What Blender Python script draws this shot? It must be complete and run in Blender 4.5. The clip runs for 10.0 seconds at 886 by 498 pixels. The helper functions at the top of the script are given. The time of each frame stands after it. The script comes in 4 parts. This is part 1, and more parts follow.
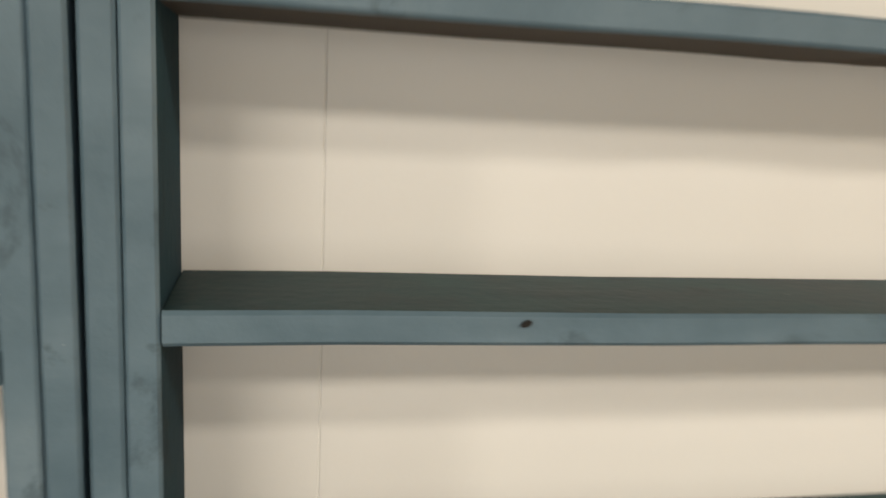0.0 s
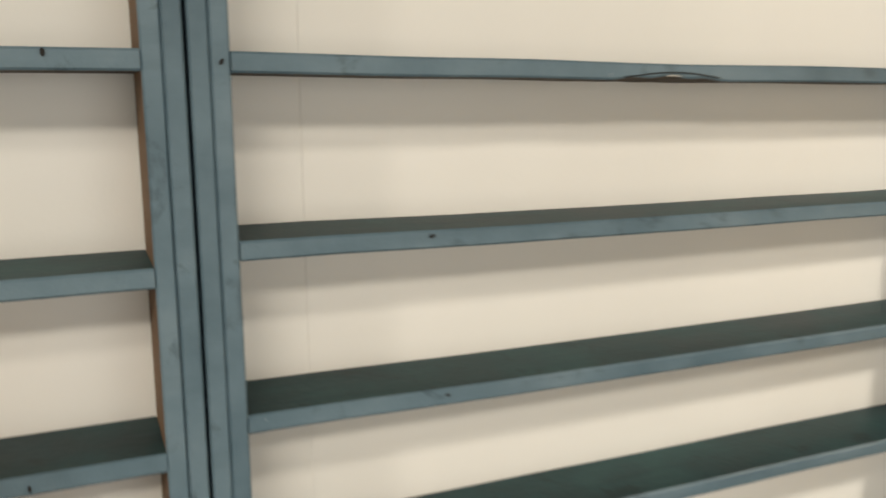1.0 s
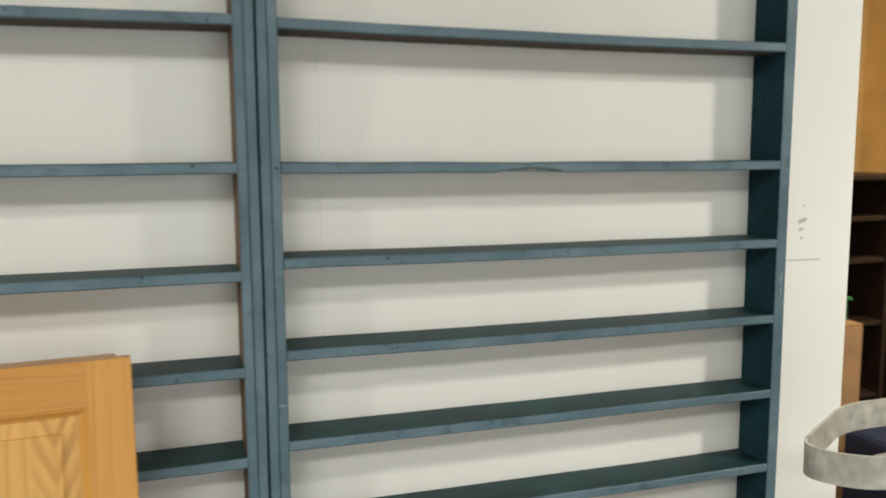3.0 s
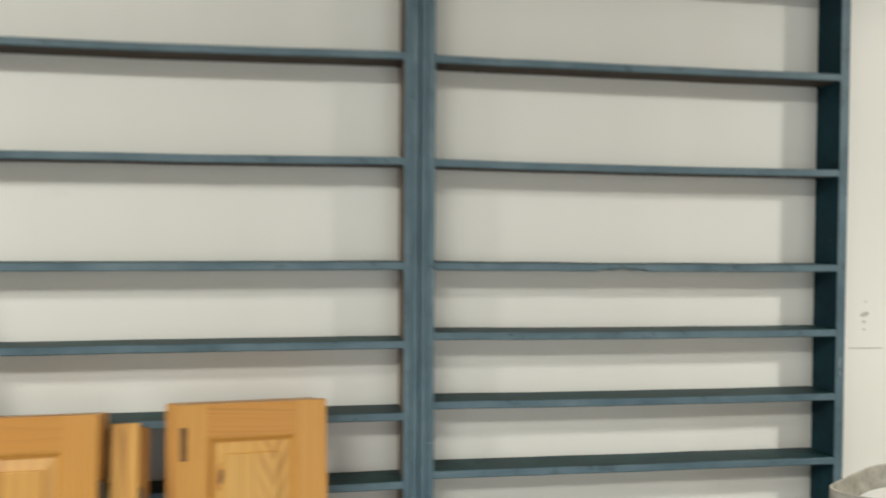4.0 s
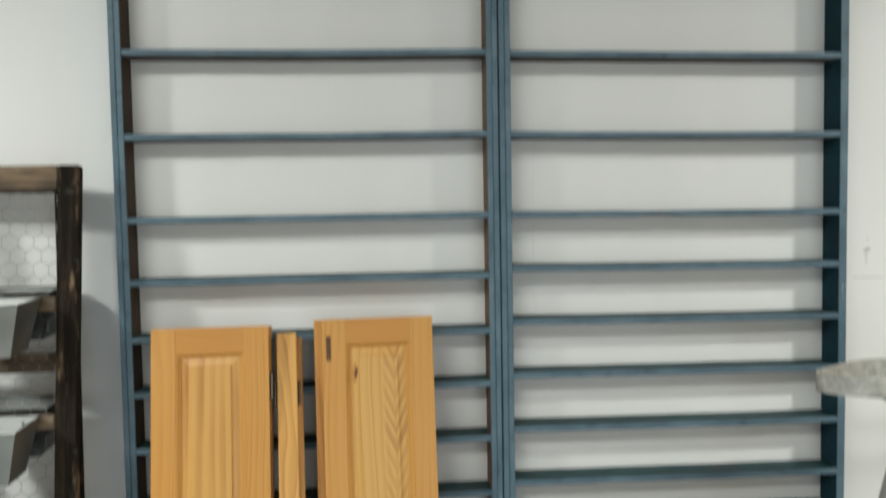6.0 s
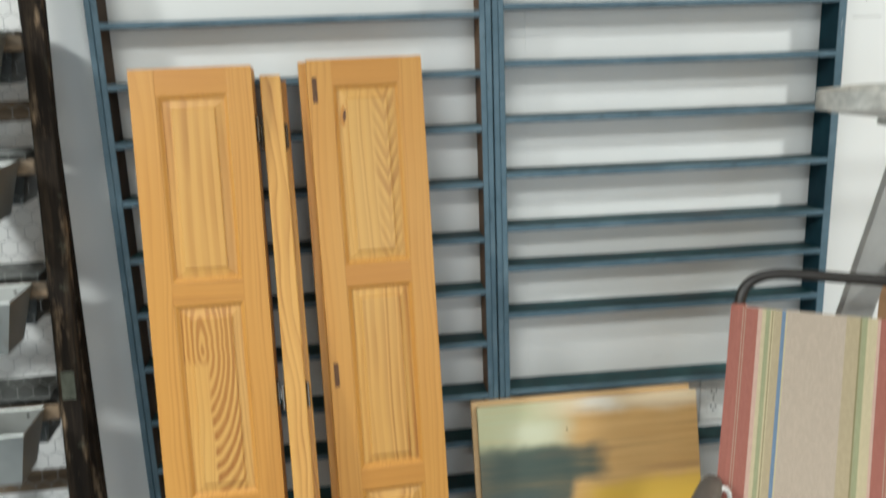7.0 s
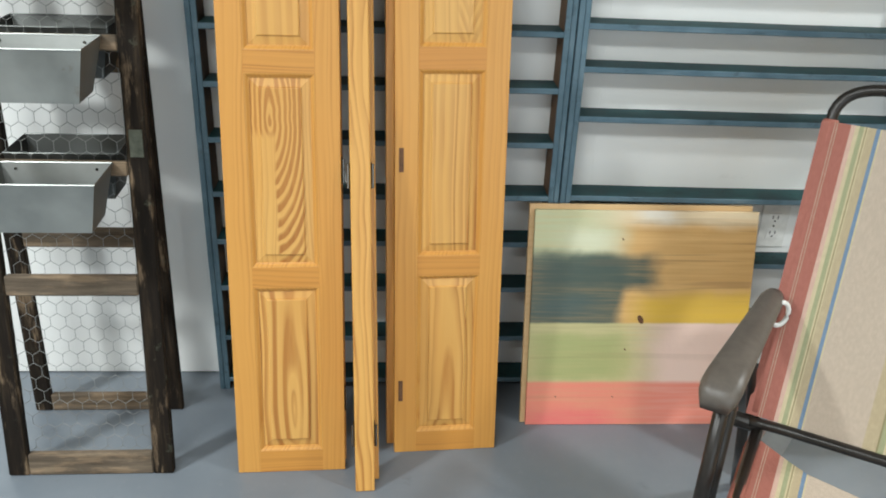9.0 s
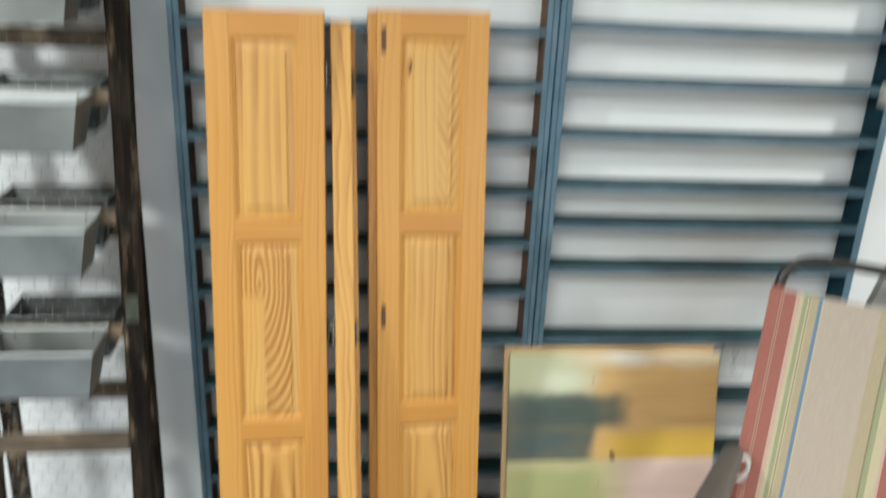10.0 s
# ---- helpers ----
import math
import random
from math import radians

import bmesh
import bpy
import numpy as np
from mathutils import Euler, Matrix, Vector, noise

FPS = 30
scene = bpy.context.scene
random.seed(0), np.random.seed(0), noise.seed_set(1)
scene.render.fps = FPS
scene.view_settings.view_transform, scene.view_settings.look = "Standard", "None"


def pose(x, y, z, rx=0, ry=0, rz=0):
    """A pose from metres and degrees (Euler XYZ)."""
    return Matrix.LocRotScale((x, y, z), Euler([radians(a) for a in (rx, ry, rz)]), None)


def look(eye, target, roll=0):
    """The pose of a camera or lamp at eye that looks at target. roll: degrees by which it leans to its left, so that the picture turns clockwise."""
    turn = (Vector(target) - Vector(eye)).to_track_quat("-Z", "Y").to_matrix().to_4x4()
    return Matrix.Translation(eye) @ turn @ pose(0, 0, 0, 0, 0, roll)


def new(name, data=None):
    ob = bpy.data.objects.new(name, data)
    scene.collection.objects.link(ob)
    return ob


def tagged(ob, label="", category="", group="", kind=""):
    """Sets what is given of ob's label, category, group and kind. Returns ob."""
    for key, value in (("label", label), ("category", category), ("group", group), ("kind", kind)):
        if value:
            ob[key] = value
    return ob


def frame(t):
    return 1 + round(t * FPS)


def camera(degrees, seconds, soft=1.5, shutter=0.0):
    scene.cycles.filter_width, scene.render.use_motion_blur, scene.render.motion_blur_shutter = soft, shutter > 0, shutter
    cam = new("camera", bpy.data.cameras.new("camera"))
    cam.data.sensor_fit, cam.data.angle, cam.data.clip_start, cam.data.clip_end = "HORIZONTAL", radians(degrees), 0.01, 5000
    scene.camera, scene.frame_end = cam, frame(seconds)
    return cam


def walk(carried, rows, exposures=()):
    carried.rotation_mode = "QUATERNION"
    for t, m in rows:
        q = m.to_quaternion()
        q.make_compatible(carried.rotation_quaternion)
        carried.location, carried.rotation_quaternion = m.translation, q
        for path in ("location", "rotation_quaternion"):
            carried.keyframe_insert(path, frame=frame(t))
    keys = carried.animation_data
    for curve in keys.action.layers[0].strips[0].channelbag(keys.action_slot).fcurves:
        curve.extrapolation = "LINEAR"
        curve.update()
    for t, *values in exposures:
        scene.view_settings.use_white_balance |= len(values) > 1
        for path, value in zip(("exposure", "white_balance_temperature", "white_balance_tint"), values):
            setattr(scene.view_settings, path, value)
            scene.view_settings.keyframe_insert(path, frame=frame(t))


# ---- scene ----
cam = camera(55.7, 10.0, 1.8, 0.65)
PATH = [
    (0, (0.041, -0.305, 1.528), (0.437, 1.625, 1.182), 2.5),
    (0.2, (0.015, -0.351, 1.535), (0.511, 1.556, 1.196), 1.0),
    (0.5, (-0.077, -0.434, 1.532), (0.564, 1.43, 1.189), -0.3),
    (0.7, (-0.091, -0.488, 1.531), (0.573, 1.373, 1.221), -0.1),
    (1, (-0.091, -0.55, 1.545), (0.689, 1.255, 1.18), -0.2),
    (1.2, (-0.084, -0.621, 1.54), (0.707, 1.184, 1.202), -0.2),
    (1.5, (-0.089, -0.752, 1.544), (0.682, 1.063, 1.208), -0.8),
    (1.7, (-0.102, -0.81, 1.555), (0.679, 1.002, 1.229), -0.5),
    (2, (-0.118, -0.872, 1.564), (0.666, 0.943, 1.265), -1.1),
    (2.2, (-0.137, -0.898, 1.58), (0.644, 0.918, 1.274), -1.1),
    (3.3, (-0.142, -1.157, 1.597), (0.395, 0.761, 1.412), 0.2),
    (3.5, (-0.14, -1.215, 1.601), (0.349, 0.72, 1.478), 0.4),
    (3.7, (-0.161, -1.278, 1.614), (0.305, 0.665, 1.516), 0.3),
    (4, (-0.222, -1.433, 1.638), (0.105, 0.539, 1.579), 0.3),
    (4.2, (-0.258, -1.519, 1.662), (0.014, 0.462, 1.622), 0.4),
    (4.5, (-0.267, -1.617, 1.688), (-0.08, 0.374, 1.737), -0.5),
    (4.8, (-0.257, -1.737, 1.744), (-0.141, 0.26, 1.74), -0.3),
    (5, (-0.266, -1.808, 1.735), (-0.133, 0.187, 1.75), -0.3),
    (5.2, (-0.276, -1.852, 1.716), (-0.138, 0.143, 1.761), -0.7),
    (6.3, (-0.34, -1.859, 1.555), (-0.135, 0.114, 1.302), -1.3),
    (6.5, (-0.359, -1.843, 1.524), (-0.123, 0.112, 1.17), -1.5),
    (6.8, (-0.349, -1.844, 1.441), (-0.134, 0.095, 0.999), -2.0),
    (7, (-0.355, -1.84, 1.385), (-0.139, 0.087, 0.894), -2.1),
    (7.5, (-0.345, -1.837, 1.344), (-0.155, 0.038, 0.675), -2.2),
    (8, (-0.347, -1.819, 1.344), (-0.13, 0.041, 0.64), -1.4),
    (8.2, (-0.352, -1.816, 1.325), (-0.156, 0.048, 0.628), -1.2),
    (8.5, (-0.405, -1.845, 1.297), (-0.248, -0.002, 0.536), 0.1),
    (8.8, (-0.427, -1.85, 1.27), (-0.291, -0.029, 0.454), 1.9),
    (9, (-0.424, -1.828, 1.299), (-0.3, -0.032, 0.427), 2.3),
    (9.2, (-0.431, -1.821, 1.302), (-0.319, -0.029, 0.422), 2.1),
    (9.5, (-0.437, -1.81, 1.31), (-0.313, -0.017, 0.432), 2.3),
    (9.8, (-0.446, -1.833, 1.421), (-0.283, -0.019, 0.596), 2.3),
    (10, (-0.455, -1.858, 1.500), (-0.260, 0.003, 0.796), 2.4),
]
EXPOSURES = [(0.0, -0.06, 7800, 11), (1.2, -0.10, 7600, 9), (2.2, -0.25, 7000, 6), (3.5, -0.27, 6850, 4), (5.0, -0.42, 6800, 3), (6.5, -0.34, 6150, 3), (7.5, -0.03, 6100, 3), (10.0, -0.03, 6000, 3)]
walk(cam, [(t, look(eye, target, roll)) for t, eye, target, roll in PATH], EXPOSURES)

# ---- light ----
world = bpy.data.worlds.new("world")
scene.world = world
world.use_nodes = True
world.node_tree.nodes["Background"].inputs[0].default_value = (0.80, 0.86, 0.95, 1)
world.node_tree.nodes["Background"].inputs[1].default_value = 0.02


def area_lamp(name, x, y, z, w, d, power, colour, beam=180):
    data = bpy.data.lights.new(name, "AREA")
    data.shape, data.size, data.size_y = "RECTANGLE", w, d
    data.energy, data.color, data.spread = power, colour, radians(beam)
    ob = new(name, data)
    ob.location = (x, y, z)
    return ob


CEIL = 3.9
area_lamp("ceiling_lamp", -2.35, -1.30, 2.44, 0.24, 0.24, 66, (1.0, 0.985, 0.955), 166)
area_lamp("ceiling_lamp", 2.02, -1.28, 2.48, 0.18, 0.18, 54, (1.0, 0.985, 0.955), 166)
# two wide lamps added further back as soft fill, both unseen
area_lamp("ceiling_lamp", -1.9, -3.4, 3.3, 2.0, 0.6, 130, (1.0, 0.985, 0.955))
area_lamp("ceiling_lamp", 1.7, -3.6, 3.3, 2.0, 0.6, 32, (1.0, 0.985, 0.955))
# cool fill lamp added in a made-up opening behind the camera
FILL = area_lamp("window_light", 1.2, -5.09, 1.25, 3.0, 2.0, 46, (0.90, 0.95, 1.0))
FILL.rotation_euler = (radians(90), 0, 0)
# unseen warm lamp added to brighten the ochre room
area_lamp("ceiling_lamp", 2.6, 1.0, 3.2, 0.4, 0.4, 62, (1.0, 0.86, 0.66))

# ---- materials ----
def nodes_of(name, rough=0.6, metal=0.0, spec=0.5):
    m = bpy.data.materials.new(name)
    m.use_nodes = True
    nt = m.node_tree
    b = nt.nodes["Principled BSDF"]
    b.inputs["Roughness"].default_value = rough
    b.inputs["Metallic"].default_value = metal
    b.inputs["Specular IOR Level"].default_value = spec
    return m, nt, b


def coords(nt, scale=(1, 1, 1), rot=(0, 0, 0), shift=False, space="Object"):
    tc = nt.nodes.new("ShaderNodeTexCoord")
    mp = nt.nodes.new("ShaderNodeMapping")
    mp.inputs["Scale"].default_value = scale
    mp.inputs["Rotation"].default_value = [radians(a) for a in rot]
    nt.links.new(tc.outputs[space], mp.inputs["Vector"])
    if shift:
        oi = nt.nodes.new("ShaderNodeObjectInfo")
        mu = nt.nodes.new("ShaderNodeVectorMath")
        mu.operation = "MULTIPLY"
        mu.inputs[1].default_value = shift
        nt.links.new(oi.outputs["Random"], mu.inputs[0])
        nt.links.new(mu.outputs[0], mp.inputs["Location"])
    return mp.outputs["Vector"]


def noise_tex(nt, vec, scale, detail=4, rough=0.55, dist=0.0):
    n = nt.nodes.new("ShaderNodeTexNoise")
    n.inputs["Scale"].default_value = scale
    n.inputs["Detail"].default_value = detail
    n.inputs["Roughness"].default_value = rough
    n.inputs["Distortion"].default_value = dist
    nt.links.new(vec, n.inputs["Vector"])
    return n.outputs["Fac"]


def ramp(nt, fac, stops):
    r = nt.nodes.new("ShaderNodeValToRGB")
    els = r.color_ramp.elements
    while len(els) < len(stops):
        els.new(0.5)
    for e, (p, c) in zip(els, stops):
        e.position = p
        e.color = (*c, 1) if len(c) == 3 else c
    nt.links.new(fac, r.inputs["Fac"])
    return r.outputs["Color"]


def mixc(nt, fac, a, b, mode="MIX"):
    x = nt.nodes.new("ShaderNodeMix")
    x.data_type, x.blend_type = "RGBA", mode
    for sock, v in ((x.inputs["Factor"], fac), (x.inputs["A"], a), (x.inputs["B"], b)):
        if isinstance(v, (int, float)):
            sock.default_value = v
        elif isinstance(v, tuple):
            sock.default_value = (*v, 1)
        else:
            nt.links.new(v, sock)
    return x.outputs["Result"]


def calc(nt, op, a, b=0.0, c=0.0):
    x = nt.nodes.new("ShaderNodeMath")
    x.operation = op
    for sock, v in zip(x.inputs, (a, b, c)):
        if isinstance(v, (int, float)):
            sock.default_value = v
        else:
            nt.links.new(v, sock)
    return x.outputs[0]


def smooth(nt, v, lo, hi):
    x = nt.nodes.new("ShaderNodeMapRange")
    x.interpolation_type = "SMOOTHSTEP"
    x.inputs["From Min"].default_value, x.inputs["From Max"].default_value = lo, hi
    nt.links.new(v, x.inputs["Value"])
    return x.outputs[0]


def bump(nt, b, h, strength=0.2, dist=0.002):
    x = nt.nodes.new("ShaderNodeBump")
    x.inputs["Strength"].default_value, x.inputs["Distance"].default_value = strength, dist
    nt.links.new(h, x.inputs["Height"])
    nt.links.new(x.outputs["Normal"], b.inputs["Normal"])


def plain(name, colour, rough=0.5, metal=0.0, vary=0.12, scale=30, bumps=0.1, spec=0.5):
    m, nt, b = nodes_of(name, rough, metal, spec)
    v = coords(nt)
    f = noise_tex(nt, v, scale, 5)
    lo = tuple(c * (1 - vary) for c in colour)
    hi = tuple(min(1, c * (1 + vary)) for c in colour)
    nt.links.new(ramp(nt, f, [(0.3, lo), (0.7, hi)]), b.inputs["Base Color"])
    if bumps:
        bump(nt, b, noise_tex(nt, v, scale * 4, 3), bumps, 0.001)
    return m


def painted_wood(name, base, dark, light, bare, rough=0.42, spec=0.5):
    """Brushed paint on old boards: cloudy tone, dark drags and rubs, a few chips and pale specks."""
    m, nt, b = nodes_of(name, rough, 0.0, spec)
    v = coords(nt, shift=(3.1, 1.7, 2.3))
    streak = noise_tex(nt, coords(nt, (7, 60, 45), shift=(5, 2, 1)), 1.0, 6, 0.6)
    blot = noise_tex(nt, v, 9, 5, 0.6)
    col = ramp(nt, blot, [(0.32, dark), (0.52, base), (0.70, light)])
    col = mixc(nt, calc(nt, "MULTIPLY", smooth(nt, streak, 0.45, 0.72), 0.5), col, dark)
    rub = smooth(nt, noise_tex(nt, v, 21, 6, 0.7, 0.4), 0.57, 0.66)
    col = mixc(nt, calc(nt, "MULTIPLY", rub, 0.6), col, tuple(c * 0.62 for c in dark))
    chip = smooth(nt, noise_tex(nt, v, 70, 6, 0.65), 0.72, 0.76)
    col = mixc(nt, calc(nt, "MULTIPLY", chip, 0.7), col, bare)
    speck = smooth(nt, noise_tex(nt, coords(nt, shift=(9, 4, 6)), 160, 2, 0.5), 0.79, 0.82)
    col = mixc(nt, calc(nt, "MULTIPLY", speck, 0.6), col, (0.45, 0.47, 0.48))
    nt.links.new(col, b.inputs["Base Color"])
    nt.links.new(calc(nt, "MULTIPLY_ADD", blot, 0.25, rough - 0.06), b.inputs["Roughness"])
    bump(nt, b, calc(nt, "ADD", streak, noise_tex(nt, v, 140, 3)), 0.3, 0.0015)
    return m


def fraction(nt, oi, k):
    return calc(nt, "FRACT", calc(nt, "MULTIPLY", oi.outputs["Random"], k))


def ring_line(nt, r, rings, stops, stray=2.6):
    """Dark late-wood bands of uneven width along the radius r: their darkness and their weight."""
    line = nt.nodes.new("ShaderNodeTexNoise")
    line.noise_dimensions = "1D"
    line.inputs["Scale"].default_value, line.inputs["Detail"].default_value = rings * 0.33, 2
    nt.links.new(r, line.inputs["W"])
    ring = calc(nt, "FRACT", calc(nt, "ADD", calc(nt, "MULTIPLY", r, rings), calc(nt, "MULTIPLY", line.outputs["Fac"], stray)))
    dark = ramp(nt, ring, [(p, (v, v, v)) for p, v in stops])
    weight = calc(nt, "MULTIPLY_ADD", smooth(nt, line.outputs["Fac"], 0.3, 0.65), 0.6, 0.4)
    return calc(nt, "MULTIPLY", dark, weight)


FINE_RING = ((0.0, 0.12), (0.35, 0.0), (0.72, 0.55), (0.90, 1.0), (1.0, 0.12))
BROAD_RING = ((0.0, 0.10), (0.30, 0.0), (0.55, 0.75), (0.88, 1.0), (1.0, 0.10))


def wood(name, early, late, edge, along="z", rings=60.0, rough=0.42, heart=(0.0, 0.1), slope=(0.0, 0.1), near=(0.05, 0.2), warp=0.012, strength=1.0, coat=0.12, fibre_mix=0.3, figure="", broad=False):
    """Softwood: growth rings about a slanting pith, cut by the face, with fine fibre along the piece.
    heart, slope, near: ranges of the pith's place across, its slant and its distance below the face.
    figure: "flame" adds nested ovals with a comb of arcs below, "feather" a plait of nested V shapes."""
    m, nt, b = nodes_of(name, rough)
    oi = nt.nodes.new("ShaderNodeObjectInfo")
    lo = {"z": (7, 7, 1.9), "x": (1.9, 7, 7)}[along]
    fine = {"z": (130, 130, 3.2), "x": (3.2, 130, 130)}[along]
    tc = nt.nodes.new("ShaderNodeTexCoord")
    sep = nt.nodes.new("ShaderNodeSeparateXYZ")
    nt.links.new(tc.outputs["Object"], sep.inputs[0])
    across, run = (sep.outputs[0], sep.outputs[2]) if along == "z" else (sep.outputs[2], sep.outputs[0])
    wob = calc(nt, "MULTIPLY", calc(nt, "SUBTRACT", noise_tex(nt, coords(nt, lo, shift=(11, 5, 9)), 1.0, 2, 0.45), 0.5), warp * 4)
    wob2 = calc(nt, "MULTIPLY", calc(nt, "SUBTRACT", noise_tex(nt, coords(nt, lo, shift=(5, 9, 17)), 1.6, 2, 0.45), 0.5), warp * 3)

    def spread(k, r):
        return calc(nt, "MULTIPLY_ADD", fraction(nt, oi, k), r[1] - r[0], r[0])

    def length(p, q):
        return calc(nt, "SQRT", calc(nt, "ADD", calc(nt, "MULTIPLY", p, p), calc(nt, "MULTIPLY", q, q)))

    u = calc(nt, "ADD", calc(nt, "SUBTRACT", across, spread(17.3, heart)), wob)
    q = calc(nt, "ADD", calc(nt, "MULTIPLY_ADD", calc(nt, "SUBTRACT", run, 0.7), spread(41.7, slope), spread(7.9, near)), wob2)
    q = calc(nt, "SUBTRACT", q, sep.outputs[1])
    lines = ring_line(nt, length(u, q), rings, BROAD_RING if broad else FINE_RING)
    if figure == "flame":
        ripple = calc(nt, "MULTIPLY", calc(nt, "SUBTRACT", noise_tex(nt, coords(nt, (24, 24, 13)), 1.0, 2, 0.5), 0.5), 0.012)
        p = calc(nt, "ADD", calc(nt, "SUBTRACT", across, 0.099), ripple)
        rise = calc(nt, "SUBTRACT", run, 0.795)
        h = calc(nt, "ADD", calc(nt, "MULTIPLY_ADD", calc(nt, "MINIMUM", rise, 0.0), 0.32, calc(nt, "MULTIPLY", calc(nt, "MAXIMUM", rise, 0.0), 0.17)), ripple)
        arcs = ring_line(nt, length(p, h), 105, BROAD_RING, 1.0)
        zone = calc(nt, "MAXIMUM", smooth(nt, calc(nt, "ADD", across, ripple), 0.104, 0.112), smooth(nt, run, 0.755, 0.785))
        zone = calc(nt, "MULTIPLY", zone, smooth(nt, across, 0.170, 0.155))
        lines = mixc(nt, zone, calc(nt, "MULTIPLY", lines, 0.55), calc(nt, "MULTIPLY", arcs, 1.75))
    if figure == "feather":
        ripple = calc(nt, "MULTIPLY", calc(nt, "SUBTRACT", noise_tex(nt, coords(nt, (16, 16, 9)), 1.0, 2, 0.5), 0.5), 0.010)
        p = calc(nt, "ABSOLUTE", calc(nt, "ADD", calc(nt, "SUBTRACT", across, 0.1535), ripple))
        plait = ring_line(nt, calc(nt, "MULTIPLY_ADD", run, -0.46, p), 56, BROAD_RING, 0.9)
        spine = smooth(nt, p, 0.004, 0.0015)
        plait = calc(nt, "MAXIMUM", plait, calc(nt, "MULTIPLY", spine, 0.35))
        lines = mixc(nt, smooth(nt, p, 0.032, 0.014), calc(nt, "MULTIPLY", lines, 0.5), calc(nt, "MULTIPLY", plait, 0.6))
    fib = noise_tex(nt, coords(nt, fine, shift=(11, 7, 5)), 1.0, 5, 0.6)
    tone = noise_tex(nt, coords(nt, (3.5, 3.5, 1.6), shift=(4, 9, 3)), 1.0, 2)
    fade = calc(nt, "MULTIPLY_ADD", smooth(nt, noise_tex(nt, coords(nt, (26, 26, 2.4) if along == "z" else (2.4, 26, 26), shift=(6, 2, 8)), 1.0, 3), 0.32, 0.66), 0.75, 0.25)
    if figure:
        fade = calc(nt, "MULTIPLY_ADD", fade, 0.4, 0.6)
    col = mixc(nt, calc(nt, "MULTIPLY", calc(nt, "MULTIPLY", lines, fade), strength * 1.25), early, edge)
    col = mixc(nt, calc(nt, "MULTIPLY", smooth(nt, fib, 0.40, 0.75), fibre_mix), col, late)
    col = mixc(nt, calc(nt, "MULTIPLY", smooth(nt, tone, 0.35, 0.7), 0.5), col, late)
    col = mixc(nt, calc(nt, "MULTIPLY", fraction(nt, oi, 29.3), 0.35), col, late)
    nt.links.new(col, b.inputs["Base Color"])
    nt.links.new(calc(nt, "MULTIPLY_ADD", fib, 0.16, rough - 0.08), b.inputs["Roughness"])
    b.inputs["Coat Weight"].default_value = coat
    b.inputs["Coat Roughness"].default_value = 0.3
    bump(nt, b, fib, 0.10, 0.0008)
    return m


def weathered_wood(name, along):
    m, nt, b = nodes_of(name, 0.9, 0.0, 0.2)
    sc = (60, 60, 5) if along == "z" else (5, 60, 60)
    v = coords(nt, shift=(5, 3, 7))
    fib = noise_tex(nt, coords(nt, sc, shift=(7, 3, 9)), 1.0, 6, 0.65)
    blot = noise_tex(nt, coords(nt, (34, 34, 7) if along == "z" else (7, 24, 30), shift=(5, 3, 7)), 1.0, 6, 0.65)
    col = ramp(nt, fib, [(0.25, (0.004, 0.003, 0.002)), (0.5, (0.013, 0.009, 0.006)), (0.75, (0.050, 0.034, 0.020))])
    if along == "x":
        col = ramp(nt, fib, [(0.25, (0.048, 0.037, 0.026)), (0.5, (0.115, 0.088, 0.063)), (0.75, (0.215, 0.165, 0.117))])
    worn = smooth(nt, blot, 0.54, 0.68) if along == "z" else smooth(nt, blot, 0.47, 0.60)
    col = mixc(nt, calc(nt, "MULTIPLY", worn, 0.6), col, ramp(nt, fib, [(0.3, (0.10, 0.066, 0.040)), (0.7, (0.38, 0.27, 0.17))]))
    moss = smooth(nt, noise_tex(nt, v, 23, 5, 0.7), 0.60, 0.76)
    col = mixc(nt, calc(nt, "MULTIPLY", moss, 0.4), col, (0.16, 0.17, 0.12))
    nt.links.new(col, b.inputs["Base Color"])
    bump(nt, b, calc(nt, "ADD", fib, blot), 0.6, 0.003)
    return m


def wall_paint():
    m, nt, b = nodes_of("white_wall_paint", 0.38)
    v = coords(nt)
    big = noise_tex(nt, coords(nt, (3.5, 1, 0.5)), 1.0, 3)
    fine = noise_tex(nt, v, 260, 3)
    col = ramp(nt, big, [(0.3, (0.82, 0.812, 0.792)), (0.7, (0.87, 0.862, 0.842))])
    scuff = smooth(nt, noise_tex(nt, coords(nt, (2, 2, 5)), 3.0, 6, 0.7), 0.66, 0.80)
    col = mixc(nt, calc(nt, "MULTIPLY", scuff, 0.22), col, (0.55, 0.53, 0.49))
    nt.links.new(col, b.inputs["Base Color"])
    wave = noise_tex(nt, coords(nt, (9, 9, 1.8)), 1.0, 2)
    bump(nt, b, calc(nt, "ADD", calc(nt, "MULTIPLY", wave, 3.0), calc(nt, "MULTIPLY", fine, 0.15)), 0.28, 0.0022)
    return m


